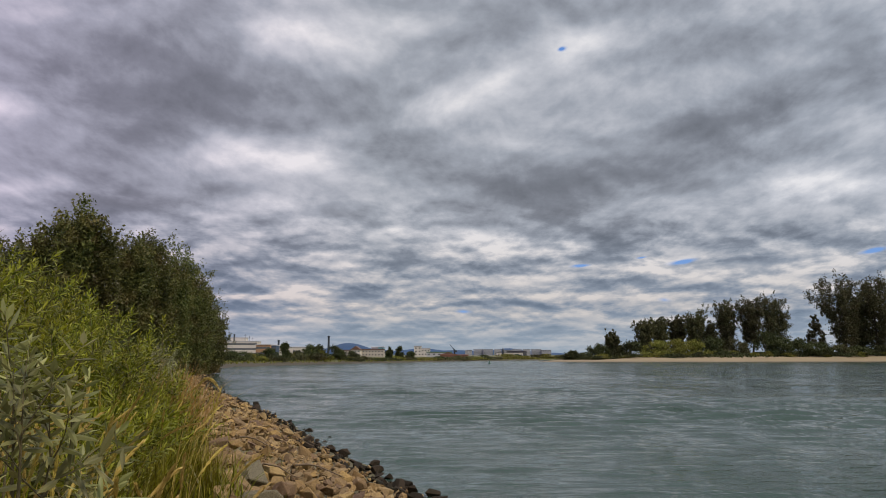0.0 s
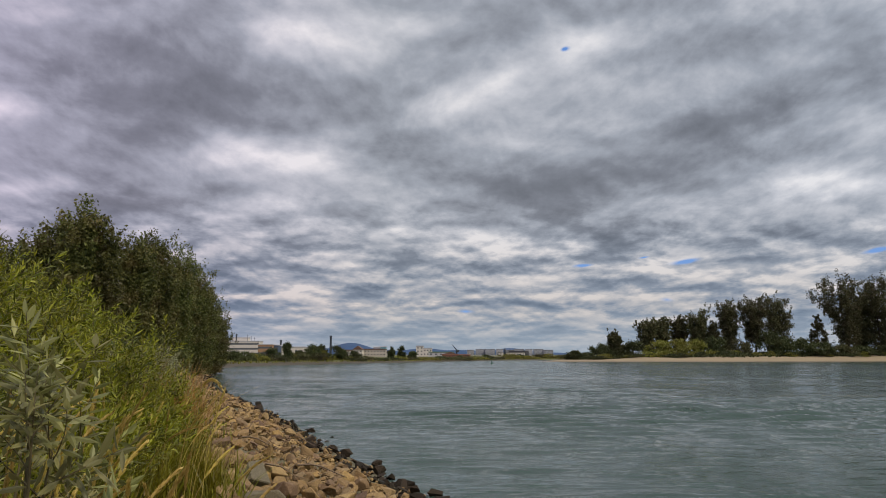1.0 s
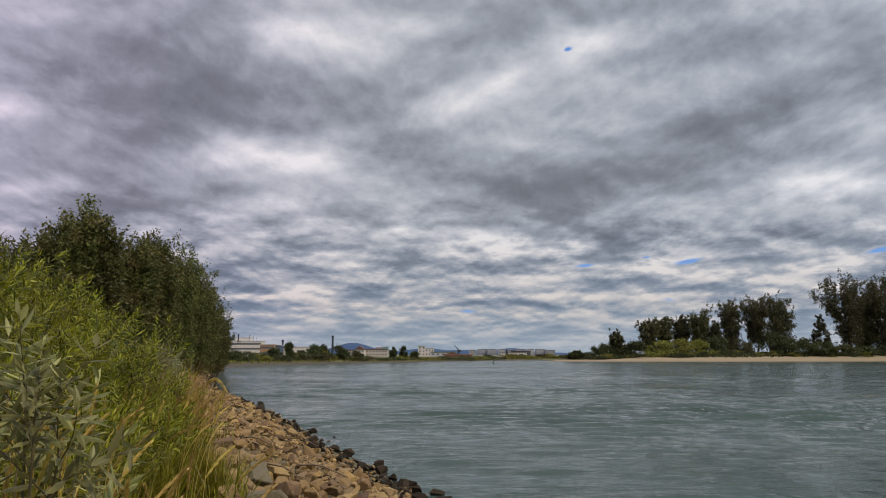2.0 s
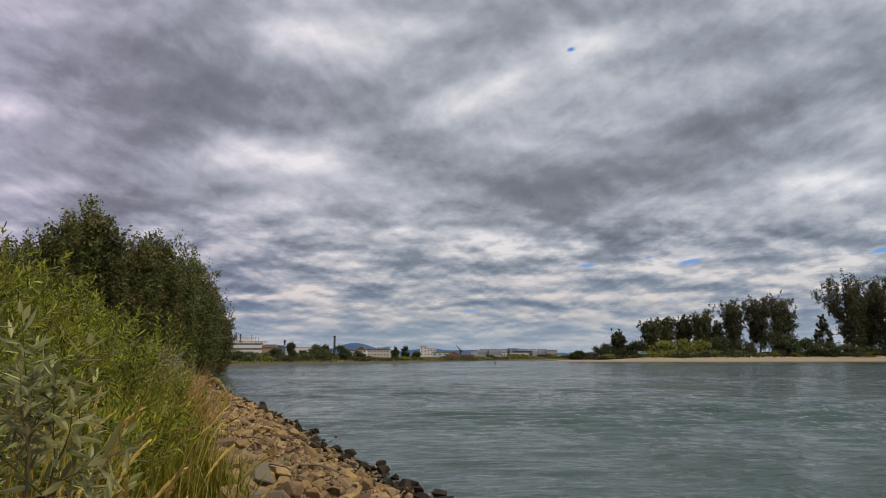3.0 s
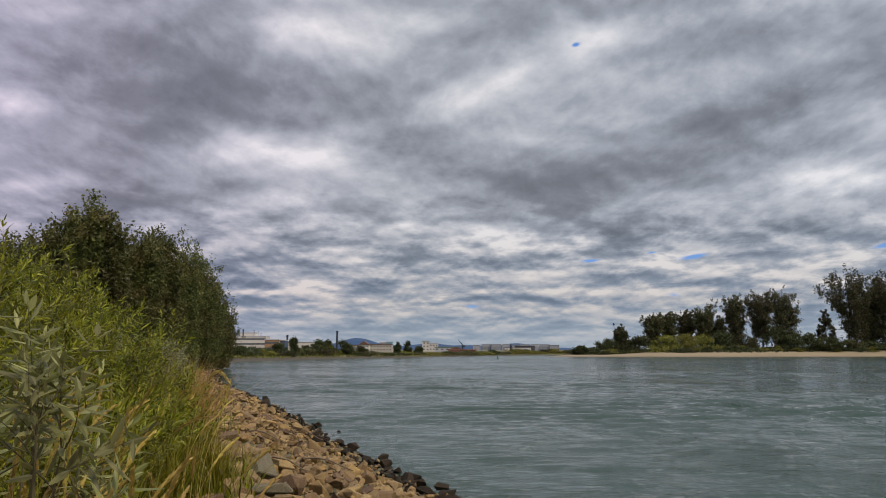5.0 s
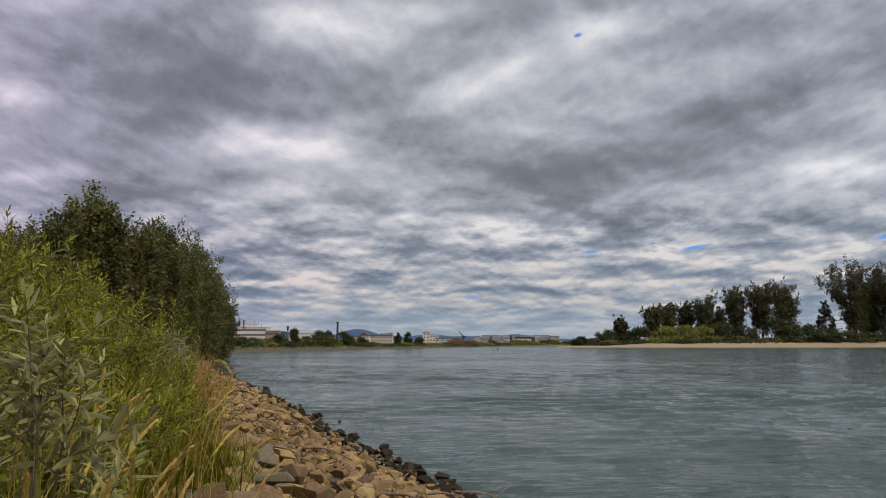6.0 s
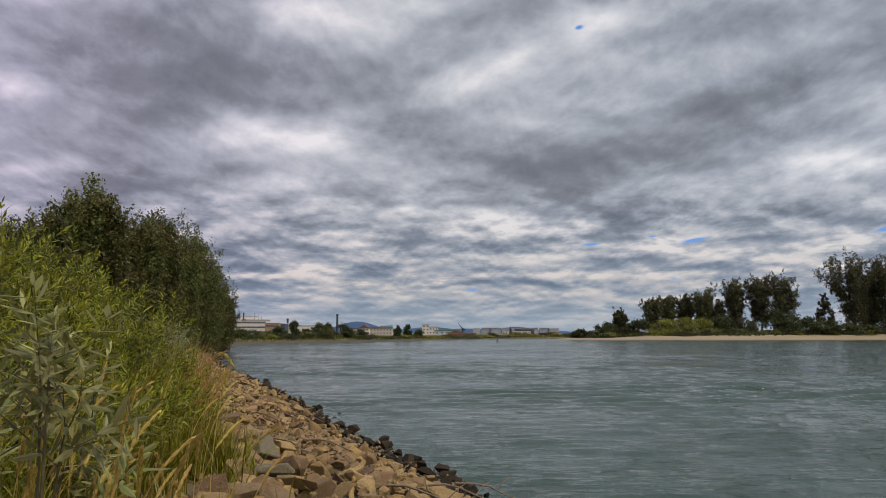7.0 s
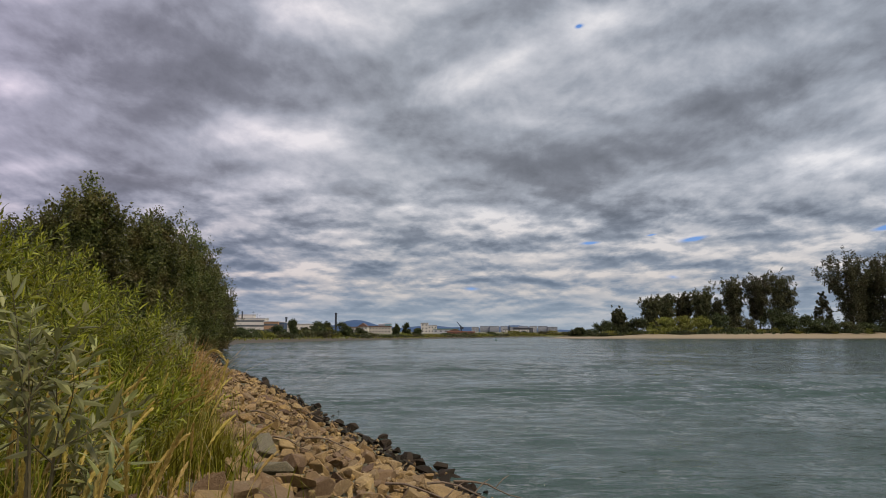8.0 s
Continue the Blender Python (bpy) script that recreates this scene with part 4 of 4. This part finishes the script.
SHOOTS = {
    "green": [shoot_mesh(10 + i, 0.42 + 0.05 * (i % 3), 30, 0.100, 0.0155, L_WILLOW) for i in range(6)],
    "silver": [shoot_mesh(30 + i, 0.36, 26, 0.065, 0.015, L_SILVER) for i in range(4)],
    "broad": [shoot_mesh(50 + i, 0.34, 15, 0.115, 0.024, L_BROAD, 0.6) for i in range(5)],
}
SWAYING = []


def willow(label, x, y, h, w, stems, per, kind, seed, amount, name="willow_bush", low=0.12):
    """A willow: arching stems from one stool, each a part that carries its leafy shoots."""
    r = random.Random(seed)
    root = tagged(new(name), label, "bush", "willows on the near bank")
    root.matrix_basis = pose(x, y, ground_z(x, y) - 0.03)
    for i in range(stems):
        a = i * 2.4 + r.uniform(-0.5, 0.5)
        q = w / 2 * math.sqrt(r.uniform(0.02, 1.0))
        hh = h * (1 - 0.45 * (q / (w / 2)) ** 2) * r.uniform(0.78, 1.04)
        p0 = Vector((math.cos(a) * q * 0.25, math.sin(a) * q * 0.25, 0))
        p2 = Vector((math.cos(a) * q, math.sin(a) * q, hh - 0.25))
        p1 = Vector((p2.x * 0.45, p2.y * 0.45, hh * 0.62))
        curve = lambda t: p0 * (1 - t) ** 2 + p1 * 2 * t * (1 - t) + p2 * t * t
        path = [(curve(t / 7) - p0, 0.011 * (1 - 0.8 * t / 7)) for t in range(8)]
        v, f = tube([path], 5)
        stem = part("stem", mesh_of("stem", v, f, M_STEM, smooth=True), root, m=Matrix.Translation(p0))
        for j in range(per):
            t = low + (1 - low) * (j + r.random()) / per if j else 1.0
            out = Vector((r.gauss(0, 1), r.gauss(0, 1), 0)).normalized() * r.uniform(0.3, 1.1) + Vector((math.cos(a), math.sin(a), 0)) * 0.35
            d = (out + Vector((0, 0, r.uniform(0.5, 1.4)))).normalized() if j else Vector((r.gauss(0, 0.15), r.gauss(0, 0.15), 1)).normalized()
            s = r.uniform(0.7, 1.2)
            m = Matrix.Translation(curve(t) - p0) @ d.to_track_quat("Z", "Y").to_matrix().to_4x4() @ Matrix.Rotation(r.uniform(0, 6.28), 4, "Z") @ Matrix.Diagonal((s, s, s, 1))
            part("shoot", r.choice(SHOOTS[kind]), stem, m=m)
        SWAYING.append((stem, Matrix.Translation(p0), amount * r.uniform(0.6, 1.3), r.uniform(0, 1.2)))
    return root


def willows():
    g = "yellow-green willow bush with narrow leaves on the bank"
    for x, y, h, w, stems, per, kind, amount, label in (
        (-3.45, 5.0, 1.80, 1.7, 13, 19, "green", 0.9, g), (-4.00, 6.5, 2.15, 1.9, 14, 19, "green", 0.8, g),
        (-3.95, 7.6, 1.85, 1.8, 13, 17, "green", 0.7, g), (-4.25, 9.0, 1.90, 1.8, 13, 17, "green", 0.7, g),
        (-4.80, 11.0, 1.62, 1.6, 13, 17, "silver", 0.7, "grey-green willow bush with small leaves on the bank"),
        (-2.75, 5.3, 1.0, 1.1, 10, 13, "green", 0.8, "low green willow shoots in the grass"), (-3.05, 6.3, 1.0, 1.2, 10, 13, "green", 0.8, "low green willow shoots in the grass"),
        (-3.25, 7.5, 0.95, 1.2, 10, 12, "green", 0.8, "low green willow shoots in the grass"), (-3.75, 9.0, 0.9, 1.1, 10, 12, "green", 0.7, "low green willow shoots in the grass"),
        (-4.15, 10.3, 0.6, 1.0, 8, 10, "silver", 0.7, "low grey-green willow shoots in the grass"), (-2.6, 4.5, 0.95, 0.9, 9, 12, "green", 0.9, "low green willow shoots in the grass"),
        (-2.3, 4.0, 0.8, 0.8, 8, 11, "green", 0.9, "low green willow shoots in the grass"), (-5.30, 12.6, 1.55, 1.6, 12, 16, "silver", 0.7, "grey-green willow bush with small leaves on the bank"),
        (-5.75, 14.6, 1.25, 1.5, 11, 14, "silver", 0.7, "low grey-green willow bush beside the stones"), (-5.6, 8.4, 2.35, 2.2, 14, 17, "green", 0.6, g),
        (-5.8, 10.2, 2.2, 2.2, 14, 16, "green", 0.6, g), (-6.8, 13.2, 2.2, 2.4, 14, 16, "green", 0.6, g), (-7.8, 17.0, 1.8, 2.4, 13, 14, "silver", 0.5, "grey-green willow bush under dark poplars"),
        (-8.6, 21.0, 1.5, 2.6, 12, 12, "silver", 0.5, "grey-green willow bush under dark poplars"), (-9.0, 12.0, 2.8, 2.8, 14, 16, "green", 0.5, g),
        (-10.5, 17.0, 2.8, 3.0, 14, 14, "green", 0.5, g), (-3.0, 4.1, 1.55, 1.3, 11, 16, "green", 0.9, g),
        (-1.40, 2.45, 1.42, 0.6, 4, 5, "broad", 2.0, "close grey-green sallow with broad leaves over grass"),
        (-1.80, 3.0, 1.35, 0.7, 4, 5, "broad", 1.8, "close grey-green sallow with broad leaves over grass"),
    ):
        willow(label, x, y, h, w, stems, per, kind, int(x * 37 + y * 101), amount, low=0.62 if kind == "broad" else 0.12)


willows()


def blades(name, label, spots, tall, width, mat, seed):
    """Bowed grass blades standing at the spots, as one mass."""
    rng = np.random.default_rng(seed)
    n = len(spots)
    p = np.column_stack([spots, height(spots[:, 0], spots[:, 1]) - 0.02])
    a = rng.uniform(0, 2 * np.pi, n)
    h = tall * rng.uniform(0.45, 1.15, n)
    lean = h * rng.uniform(0.1, 0.75, n)
    w = width * rng.uniform(0.6, 1.3, n)
    out = np.column_stack([np.cos(a), np.sin(a), np.zeros(n)])
    b = a + rng.uniform(0.9, 2.2, n)
    side = np.column_stack([np.cos(b), np.sin(b), np.zeros(n)])
    levels = []
    for t, k in ((0, 1.0), (0.35, 0.95), (0.7, 0.7), (1.0, 0.12)):
        c = p + out * (lean * t ** 2.2)[:, None] + np.array((0, 0, 1)) * (h * (t - 0.28 * t ** 3 * lean / h))[:, None]
        levels += [c - side * (w * k / 2)[:, None], c + side * (w * k / 2)[:, None]]
    v = np.stack(levels, 1).reshape(-1, 3)
    base = np.arange(n)[:, None] * 8
    f = np.concatenate([base + np.array((2 * i, 2 * i + 1, 2 * i + 3, 2 * i + 2)) for i in range(3)])
    return tagged(new(name, mesh_of(name, v, f, mat)), label, "grass", kind="stuff")


def strewn(n, s0, s1, d0, d1, seed, clumped=0.12):
    """Points on the near bank, gathered in tufts."""
    r = random.Random(seed)
    out = []
    while len(out) < n:
        s, d = s0 + (s1 - s0) * r.random() ** 1.3, r.uniform(d0, d1)
        edge = float(np.interp(s, (7, 9.5), (5.0, 4.1))) + noise.noise((s * 0.6, 2.0, 1.0)) * 0.8 - s * 0.035
        if d < edge and r.random() < 0.975:
            continue
        x, y = slope_place(s, d)
        if math.hypot(x, y) < 1.2 or d > 5.2 and y < 7.0 and r.random() < 0.8:
            continue
        for _ in range(14):
            out.append((x + r.gauss(0, clumped), y + r.gauss(0, clumped)))
    return np.array(out[:n])


def grasses():
    blades("tall_grass", "yellow-green bank grass beside the stones", strewn(9500, -4.0, 20, 2.9, 5.6, 1), 0.56, 0.012, L_GRASS, 1)
    blades("tall_grass", "green undergrowth below the willows", strewn(10500, -4.0, 26, 4.2, 9.0, 2, 0.2), 0.75, 0.014, L_GRASS, 2)
    blades("tall_grass", "bright yellow-green grass tufts at the stones' upper edge", strewn(4200, 4.5, 13, 3.5, 4.9, 15, 0.10), 0.62, 0.013, L_GRASS, 15)
    blades("dry_grass", "straw-coloured dry grass among green blades", strewn(600, 2.0, 18, 3.6, 5.4, 3), 0.8, 0.007, L_STRAW, 3)
    blades("reed_grass", "orange-brown dry reed tuft beside a willow", np.array([(-4.35 + random.gauss(0, 0.22), 11.5 + random.gauss(0, 0.45)) for _ in range(520)]), 1.3, 0.012, L_REED, 4)
    blades("bank_grass", "coarse green grass on the far part of the bank", strewn(6000, 20, 70, 2.2, 9, 5, 0.3), 0.7, 0.03, L_GRASS, 5)
    blades("stone_grass", "sparse grass tufts between the stones", strewn(1100, 5, 16, 2.4, 3.9, 6, 0.07), 0.3, 0.008, L_GRASS, 6)
    # rough grass behind the sand of the bar
    r = np.random.default_rng(9)
    u, d = r.uniform(0.16, 0.72, 9000), r.uniform(231, 256, 9000)
    ok = inland(BAR, u * d, d) > np.interp(u, (0.3, 0.5), (4.0, 10.0)) + 6 * r.random(9000)
    blades("bar_grass", "rough green grass along the sandbar's crest", np.column_stack([u * d, d])[ok], 1.0, 0.5, L_SCRUB, 7)
    r = np.random.default_rng(10)
    u, d = r.uniform(-0.33, 0.2, 16000), r.uniform(125, 320, 16000)
    gap = inland(BANK, u * d, d)
    ok = (gap > 3.0) & (gap < 18)
    blades("bank_grass", "rough olive grass along the far bank", np.column_stack([u * d, d])[ok], 0.5, 0.35, L_OLIVE, 8)
    blades("dead_stems", "thin red-brown dead stems in the grass", strewn(160, 2.0, 12, 3.8, 5.4, 12), 0.8, 0.0045, L_REED, 12)


grasses()


def grass_stalk(x, y, h, droop, heading, thick, seed, curl=0.0):
    """A single stalk with a feathery seed head."""
    r = random.Random(seed)
    root = tagged(new("grass_stalk"), "straw-coloured grass stalk with a feathery seed head", "grass", "seed stalks on the bank")
    out = Vector((math.cos(heading), math.sin(heading), 0))

    def at(t):
        return out * droop * h * t ** 2.6 + Vector((0, 0, h * (t - 0.42 * droop * t ** 4 - curl * t ** 7)))

    path = [(at(i / 12), 0.0035 * (1 - 0.7 * i / 12)) for i in range(13)]
    v, f = tube([path], 4)
    part("stalk", mesh_of("stalk", v, f, L_STRAW, smooth=True), root)
    V, T = [], []
    for i in range(110):
        t = 0.76 + 0.25 * r.random()
        d = (at(min(1.02, t + 0.03)) - at(t)).normalized()
        o = Vector((r.gauss(0, 1), r.gauss(0, 1), r.gauss(0, 1))).normalized()
        w = thick * math.sin(math.pi * min(1, max(0.05, (t - 0.74) / 0.27))) ** 0.6
        b = at(t) + o * w * r.uniform(0.1, 0.8)
        e = b + d * 0.028 + o * 0.007
        s = d.cross(o).normalized() * 0.0045
        k = len(V)
        V += [tuple(b), tuple((b + e) / 2 + s), tuple(e), tuple((b + e) / 2 - s)]
        T.append((k, k + 1, k + 2, k + 3))
    part("seed_head", mesh_of("seed_head", V, T, L_STRAW), root)
    base = pose(x, y, ground_z(x, y) - 0.02)
    root.matrix_basis = base
    SWAYING.append((root, base, 1.3, r.uniform(0, 1.2)))


def stalks():
    r = random.Random(77)
    # one tall arching reed and an upright one beside the stones
    grass_stalk(-1.84, 5.0, 1.62, 0.20, -0.2, 0.017, 1, 0.22)
    grass_stalk(-1.66, 5.0, 1.2, 0.10, 0.2, 0.011, 2)
    for i in range(84):
        s, d = 2.6 + 9 * r.random() ** 1.5, r.uniform(3.9, 5.3)
        x, y = slope_place(s, d)
        if y < 2.2:
            continue
        grass_stalk(x, y, r.uniform(0.75, 1.15), r.uniform(0.05, 0.4), r.uniform(-1.5, 1.5), r.uniform(0.008, 0.013), 200 + i)

    for i in range(46):
        s, d = r.uniform(3.6, 7.5), r.uniform(4.4, 5.4)
        x, y = slope_place(s, d)
        grass_stalk(x, y, r.uniform(0.7, 1.05), r.uniform(0.1, 0.5), r.uniform(-1.5, 1.5), r.uniform(0.007, 0.011), 400 + i)
    # a tuft close by, under the sallow
    for i in range(34):
        grass_stalk(r.uniform(-1.9, -0.95), r.uniform(2.3, 3.4), r.uniform(0.5, 0.82), r.uniform(0.05, 0.45), r.uniform(-1.8, 1.8), r.uniform(0.007, 0.011), 500 + i)


stalks()


# ---- rocks, driftwood and the buoy ----
def rocks():
    wet = [stone_mesh(80 + i, M_WET) for i in range(4)]
    for i, (x, y, s) in enumerate(((-2.07, 15.9, 0.40), (-1.29, 15.2, 0.28), (-3.8, 21.2, 0.38), (-0.55, 12.3, 0.42), (-2.97, 19.8, 0.2), (-8.35, 32.6, 0.42), (-1.15, 13.8, 0.36), (0.05, 11.0, 0.36), (-2.55, 17.0, 0.28))):
        ob = tagged(new("rock", wet[i % 4]), "black wet rock standing in shallow water", "rock", "rocks in the shallows")
        ob.matrix_basis = pose(x, y, max(ground_z(x, y), -0.06) + s * 0.20, random.uniform(-20, 20), random.uniform(-20, 20), random.uniform(0, 360))
        ob.scale = (s, s, s)
    grey, N = material("speckled_granite")
    co = N.add("ShaderNodeTexCoord").outputs["Object"]
    sp = N.noise(co, 30.0, 5.0, 0.8)
    finish(N, N.ramp(sp, [(0.35, (0.07, 0.058, 0.038)), (0.55, (0.17, 0.145, 0.085)), (0.7, (0.31, 0.27, 0.17))]), 0.9, bump(N, sp, 0.6, 0.03))
    for x, y, s in ((-2.25, 8.5, 0.66), (-2.75, 6.9, 0.5), (-1.75, 7.2, 0.42)):
        ob = tagged(new("boulder", stone_mesh(95 + int(y), grey)), "grey speckled granite boulder among tan riprap", "boulder")
        ob.matrix_basis = pose(x, y, ground_z(x, y) + s * 0.28, 8, -6, y * 50)
        ob.scale = (s * 1.1, s, s * 0.95)


rocks()


def pebbles():
    """Small broken stones filling the gaps of the riprap."""
    r = random.Random(8)
    kinds = []
    for i in range(5):
        me = stone_mesh(120 + i, M_STONE)
        co = np.empty(len(me.vertices) * 3, dtype=np.float32)
        me.vertices.foreach_get("co", co)
        fa = np.empty(len(me.polygons) * 3, dtype=np.int32)
        me.polygons.foreach_get("vertices", fa)
        kinds.append((co.reshape(-1, 3), fa.reshape(-1, 3)))
    V, F, off = [], [], 0
    for _ in range(1500):
        s, d = 4 + 30 * r.random() ** 1.4, r.uniform(0.2, 3.9)
        x, y = slope_place(s, d)
        k = r.uniform(0.05, 0.11)
        co, fa = r.choice(kinds)
        m = np.array(pose(x, y, ground_z(x, y) + r.uniform(0.02, 0.12), r.uniform(0, 90), r.uniform(0, 90), r.uniform(0, 360)))[:3, :3]
        V.append(co @ (m * k).T + np.array((x, y, ground_z(x, y) + r.uniform(0.03, 0.13))))
        F.append(fa + off)
        off += len(co)
    tagged(new("pebbles", mesh_of("pebbles", np.concatenate(V), np.concatenate(F), M_STONE)), "small broken tan stones between the riprap", "stones", kind="stuff")


pebbles()


def driftwood():
    r = random.Random(3)
    m = bark_material("driftwood", (0.10, 0.07, 0.045), (0.24, 0.18, 0.12))
    for s, d, L in ((8.6, 1.7, 1.1), (9.3, 1.0, 0.9), (12.0, 1.9, 0.9), (14.5, 2.4, 1.0), (11.0, 2.7, 0.7), (17.0, 1.2, 1.0), (9.9, 0.35, 1.0)):
        x, y = slope_place(s, d)
        a = r.uniform(-0.9, 0.9)
        e = Vector((math.cos(a), math.sin(a) * 0.6, 0)) * L
        pts = []
        for i in range(6):
            q = e * (i / 5 - 0.5) + Vector((r.uniform(-0.05, 0.05), r.uniform(-0.05, 0.05), 0))
            pts.append((q + Vector((0, 0, ground_z(x + q.x, y + q.y) - ground_z(x, y) + 0.24 + 0.05 * math.sin(i))), 0.014 * (1.2 - i / 6)))
        v, f = tube([pts, [(pts[3][0], 0.008), (pts[3][0] + Vector((0.12, 0.1, 0.10)), 0.006), (pts[3][0] + Vector((0.2, 0.2, 0.12)), 0.003)]], 6)
        ob = tagged(new("branch", mesh_of("branch", v, f, m, smooth=True)), "thin dry driftwood branch lying on stones", "driftwood", "driftwood on the stones")
        ob.location = (x, y, ground_z(x, y))


driftwood()


def buoy():
    root = tagged(new("buoy"), "small dark green pillar buoy in the river", "buoy")
    m = plain_material("buoy_paint", (0.03, 0.09, 0.06), 0.5)
    v, f = tube([[((0, 0, -0.6), 0.5), ((0, 0, 0.15), 0.55), ((0, 0, 0.35), 0.45), ((0, 0, 0.5), 0.2)]], 12)
    part("float", mesh_of("float", v, f, m, smooth=True), root)
    v, f = tube([[((0, 0, 0.5), 0.2), ((0, 0, 1.2), 0.14)], [((0, 0, 1.2), 0.26), ((0, 0, 1.7), 0.02)]], 8)
    part("topmark", mesh_of("topmark", v, f, m), root)
    root.matrix_basis = pose(0.078 * 175, 175, 0)
    root.scale = (0.6, 0.6, 0.6)
    return root


BUOY = buoy()


def motions():
    walk(WATER, [(0.0, pose(0, 0, 0)), (4.0, pose(1.4, -0.5, 0)), (8.0, pose(2.8, -1.0, 0))])
    walk(CLOUD_DRIFT, [(0.0, pose(-0.0155, -0.010, 0)), (4.0, pose(0, 0, 0)), (8.0, pose(0.0155, 0.010, 0))])
    walk(BUOY, [(t, pose(0.078 * 175, 175, 0.04 * math.sin(t * 2.1), 2 * math.sin(t * 1.7), 3 * math.sin(t * 1.3), 0)) for t in (0, 1, 2, 3, 4, 5, 6, 7, 8)])
    # gusts: stems and stalks rock about their feet, and bend to the left at the end
    for ob, base, amount, lag in SWAYING:
        rows = []
        for i in range(17):
            t = i * 0.5
            gust = math.sin((t - lag) * 2.3) * 0.55 + math.sin((t - lag) * 4.1 + 1.0) * 0.3 - 1.1 * max(0.0, (t - 6.4) / 1.6)
            rows.append((t, base @ pose(0, 0, 0, 0.4 * amount * math.sin(t * 3.1 + lag * 4), amount * gust, 0)))
        walk(ob, rows)


motions()
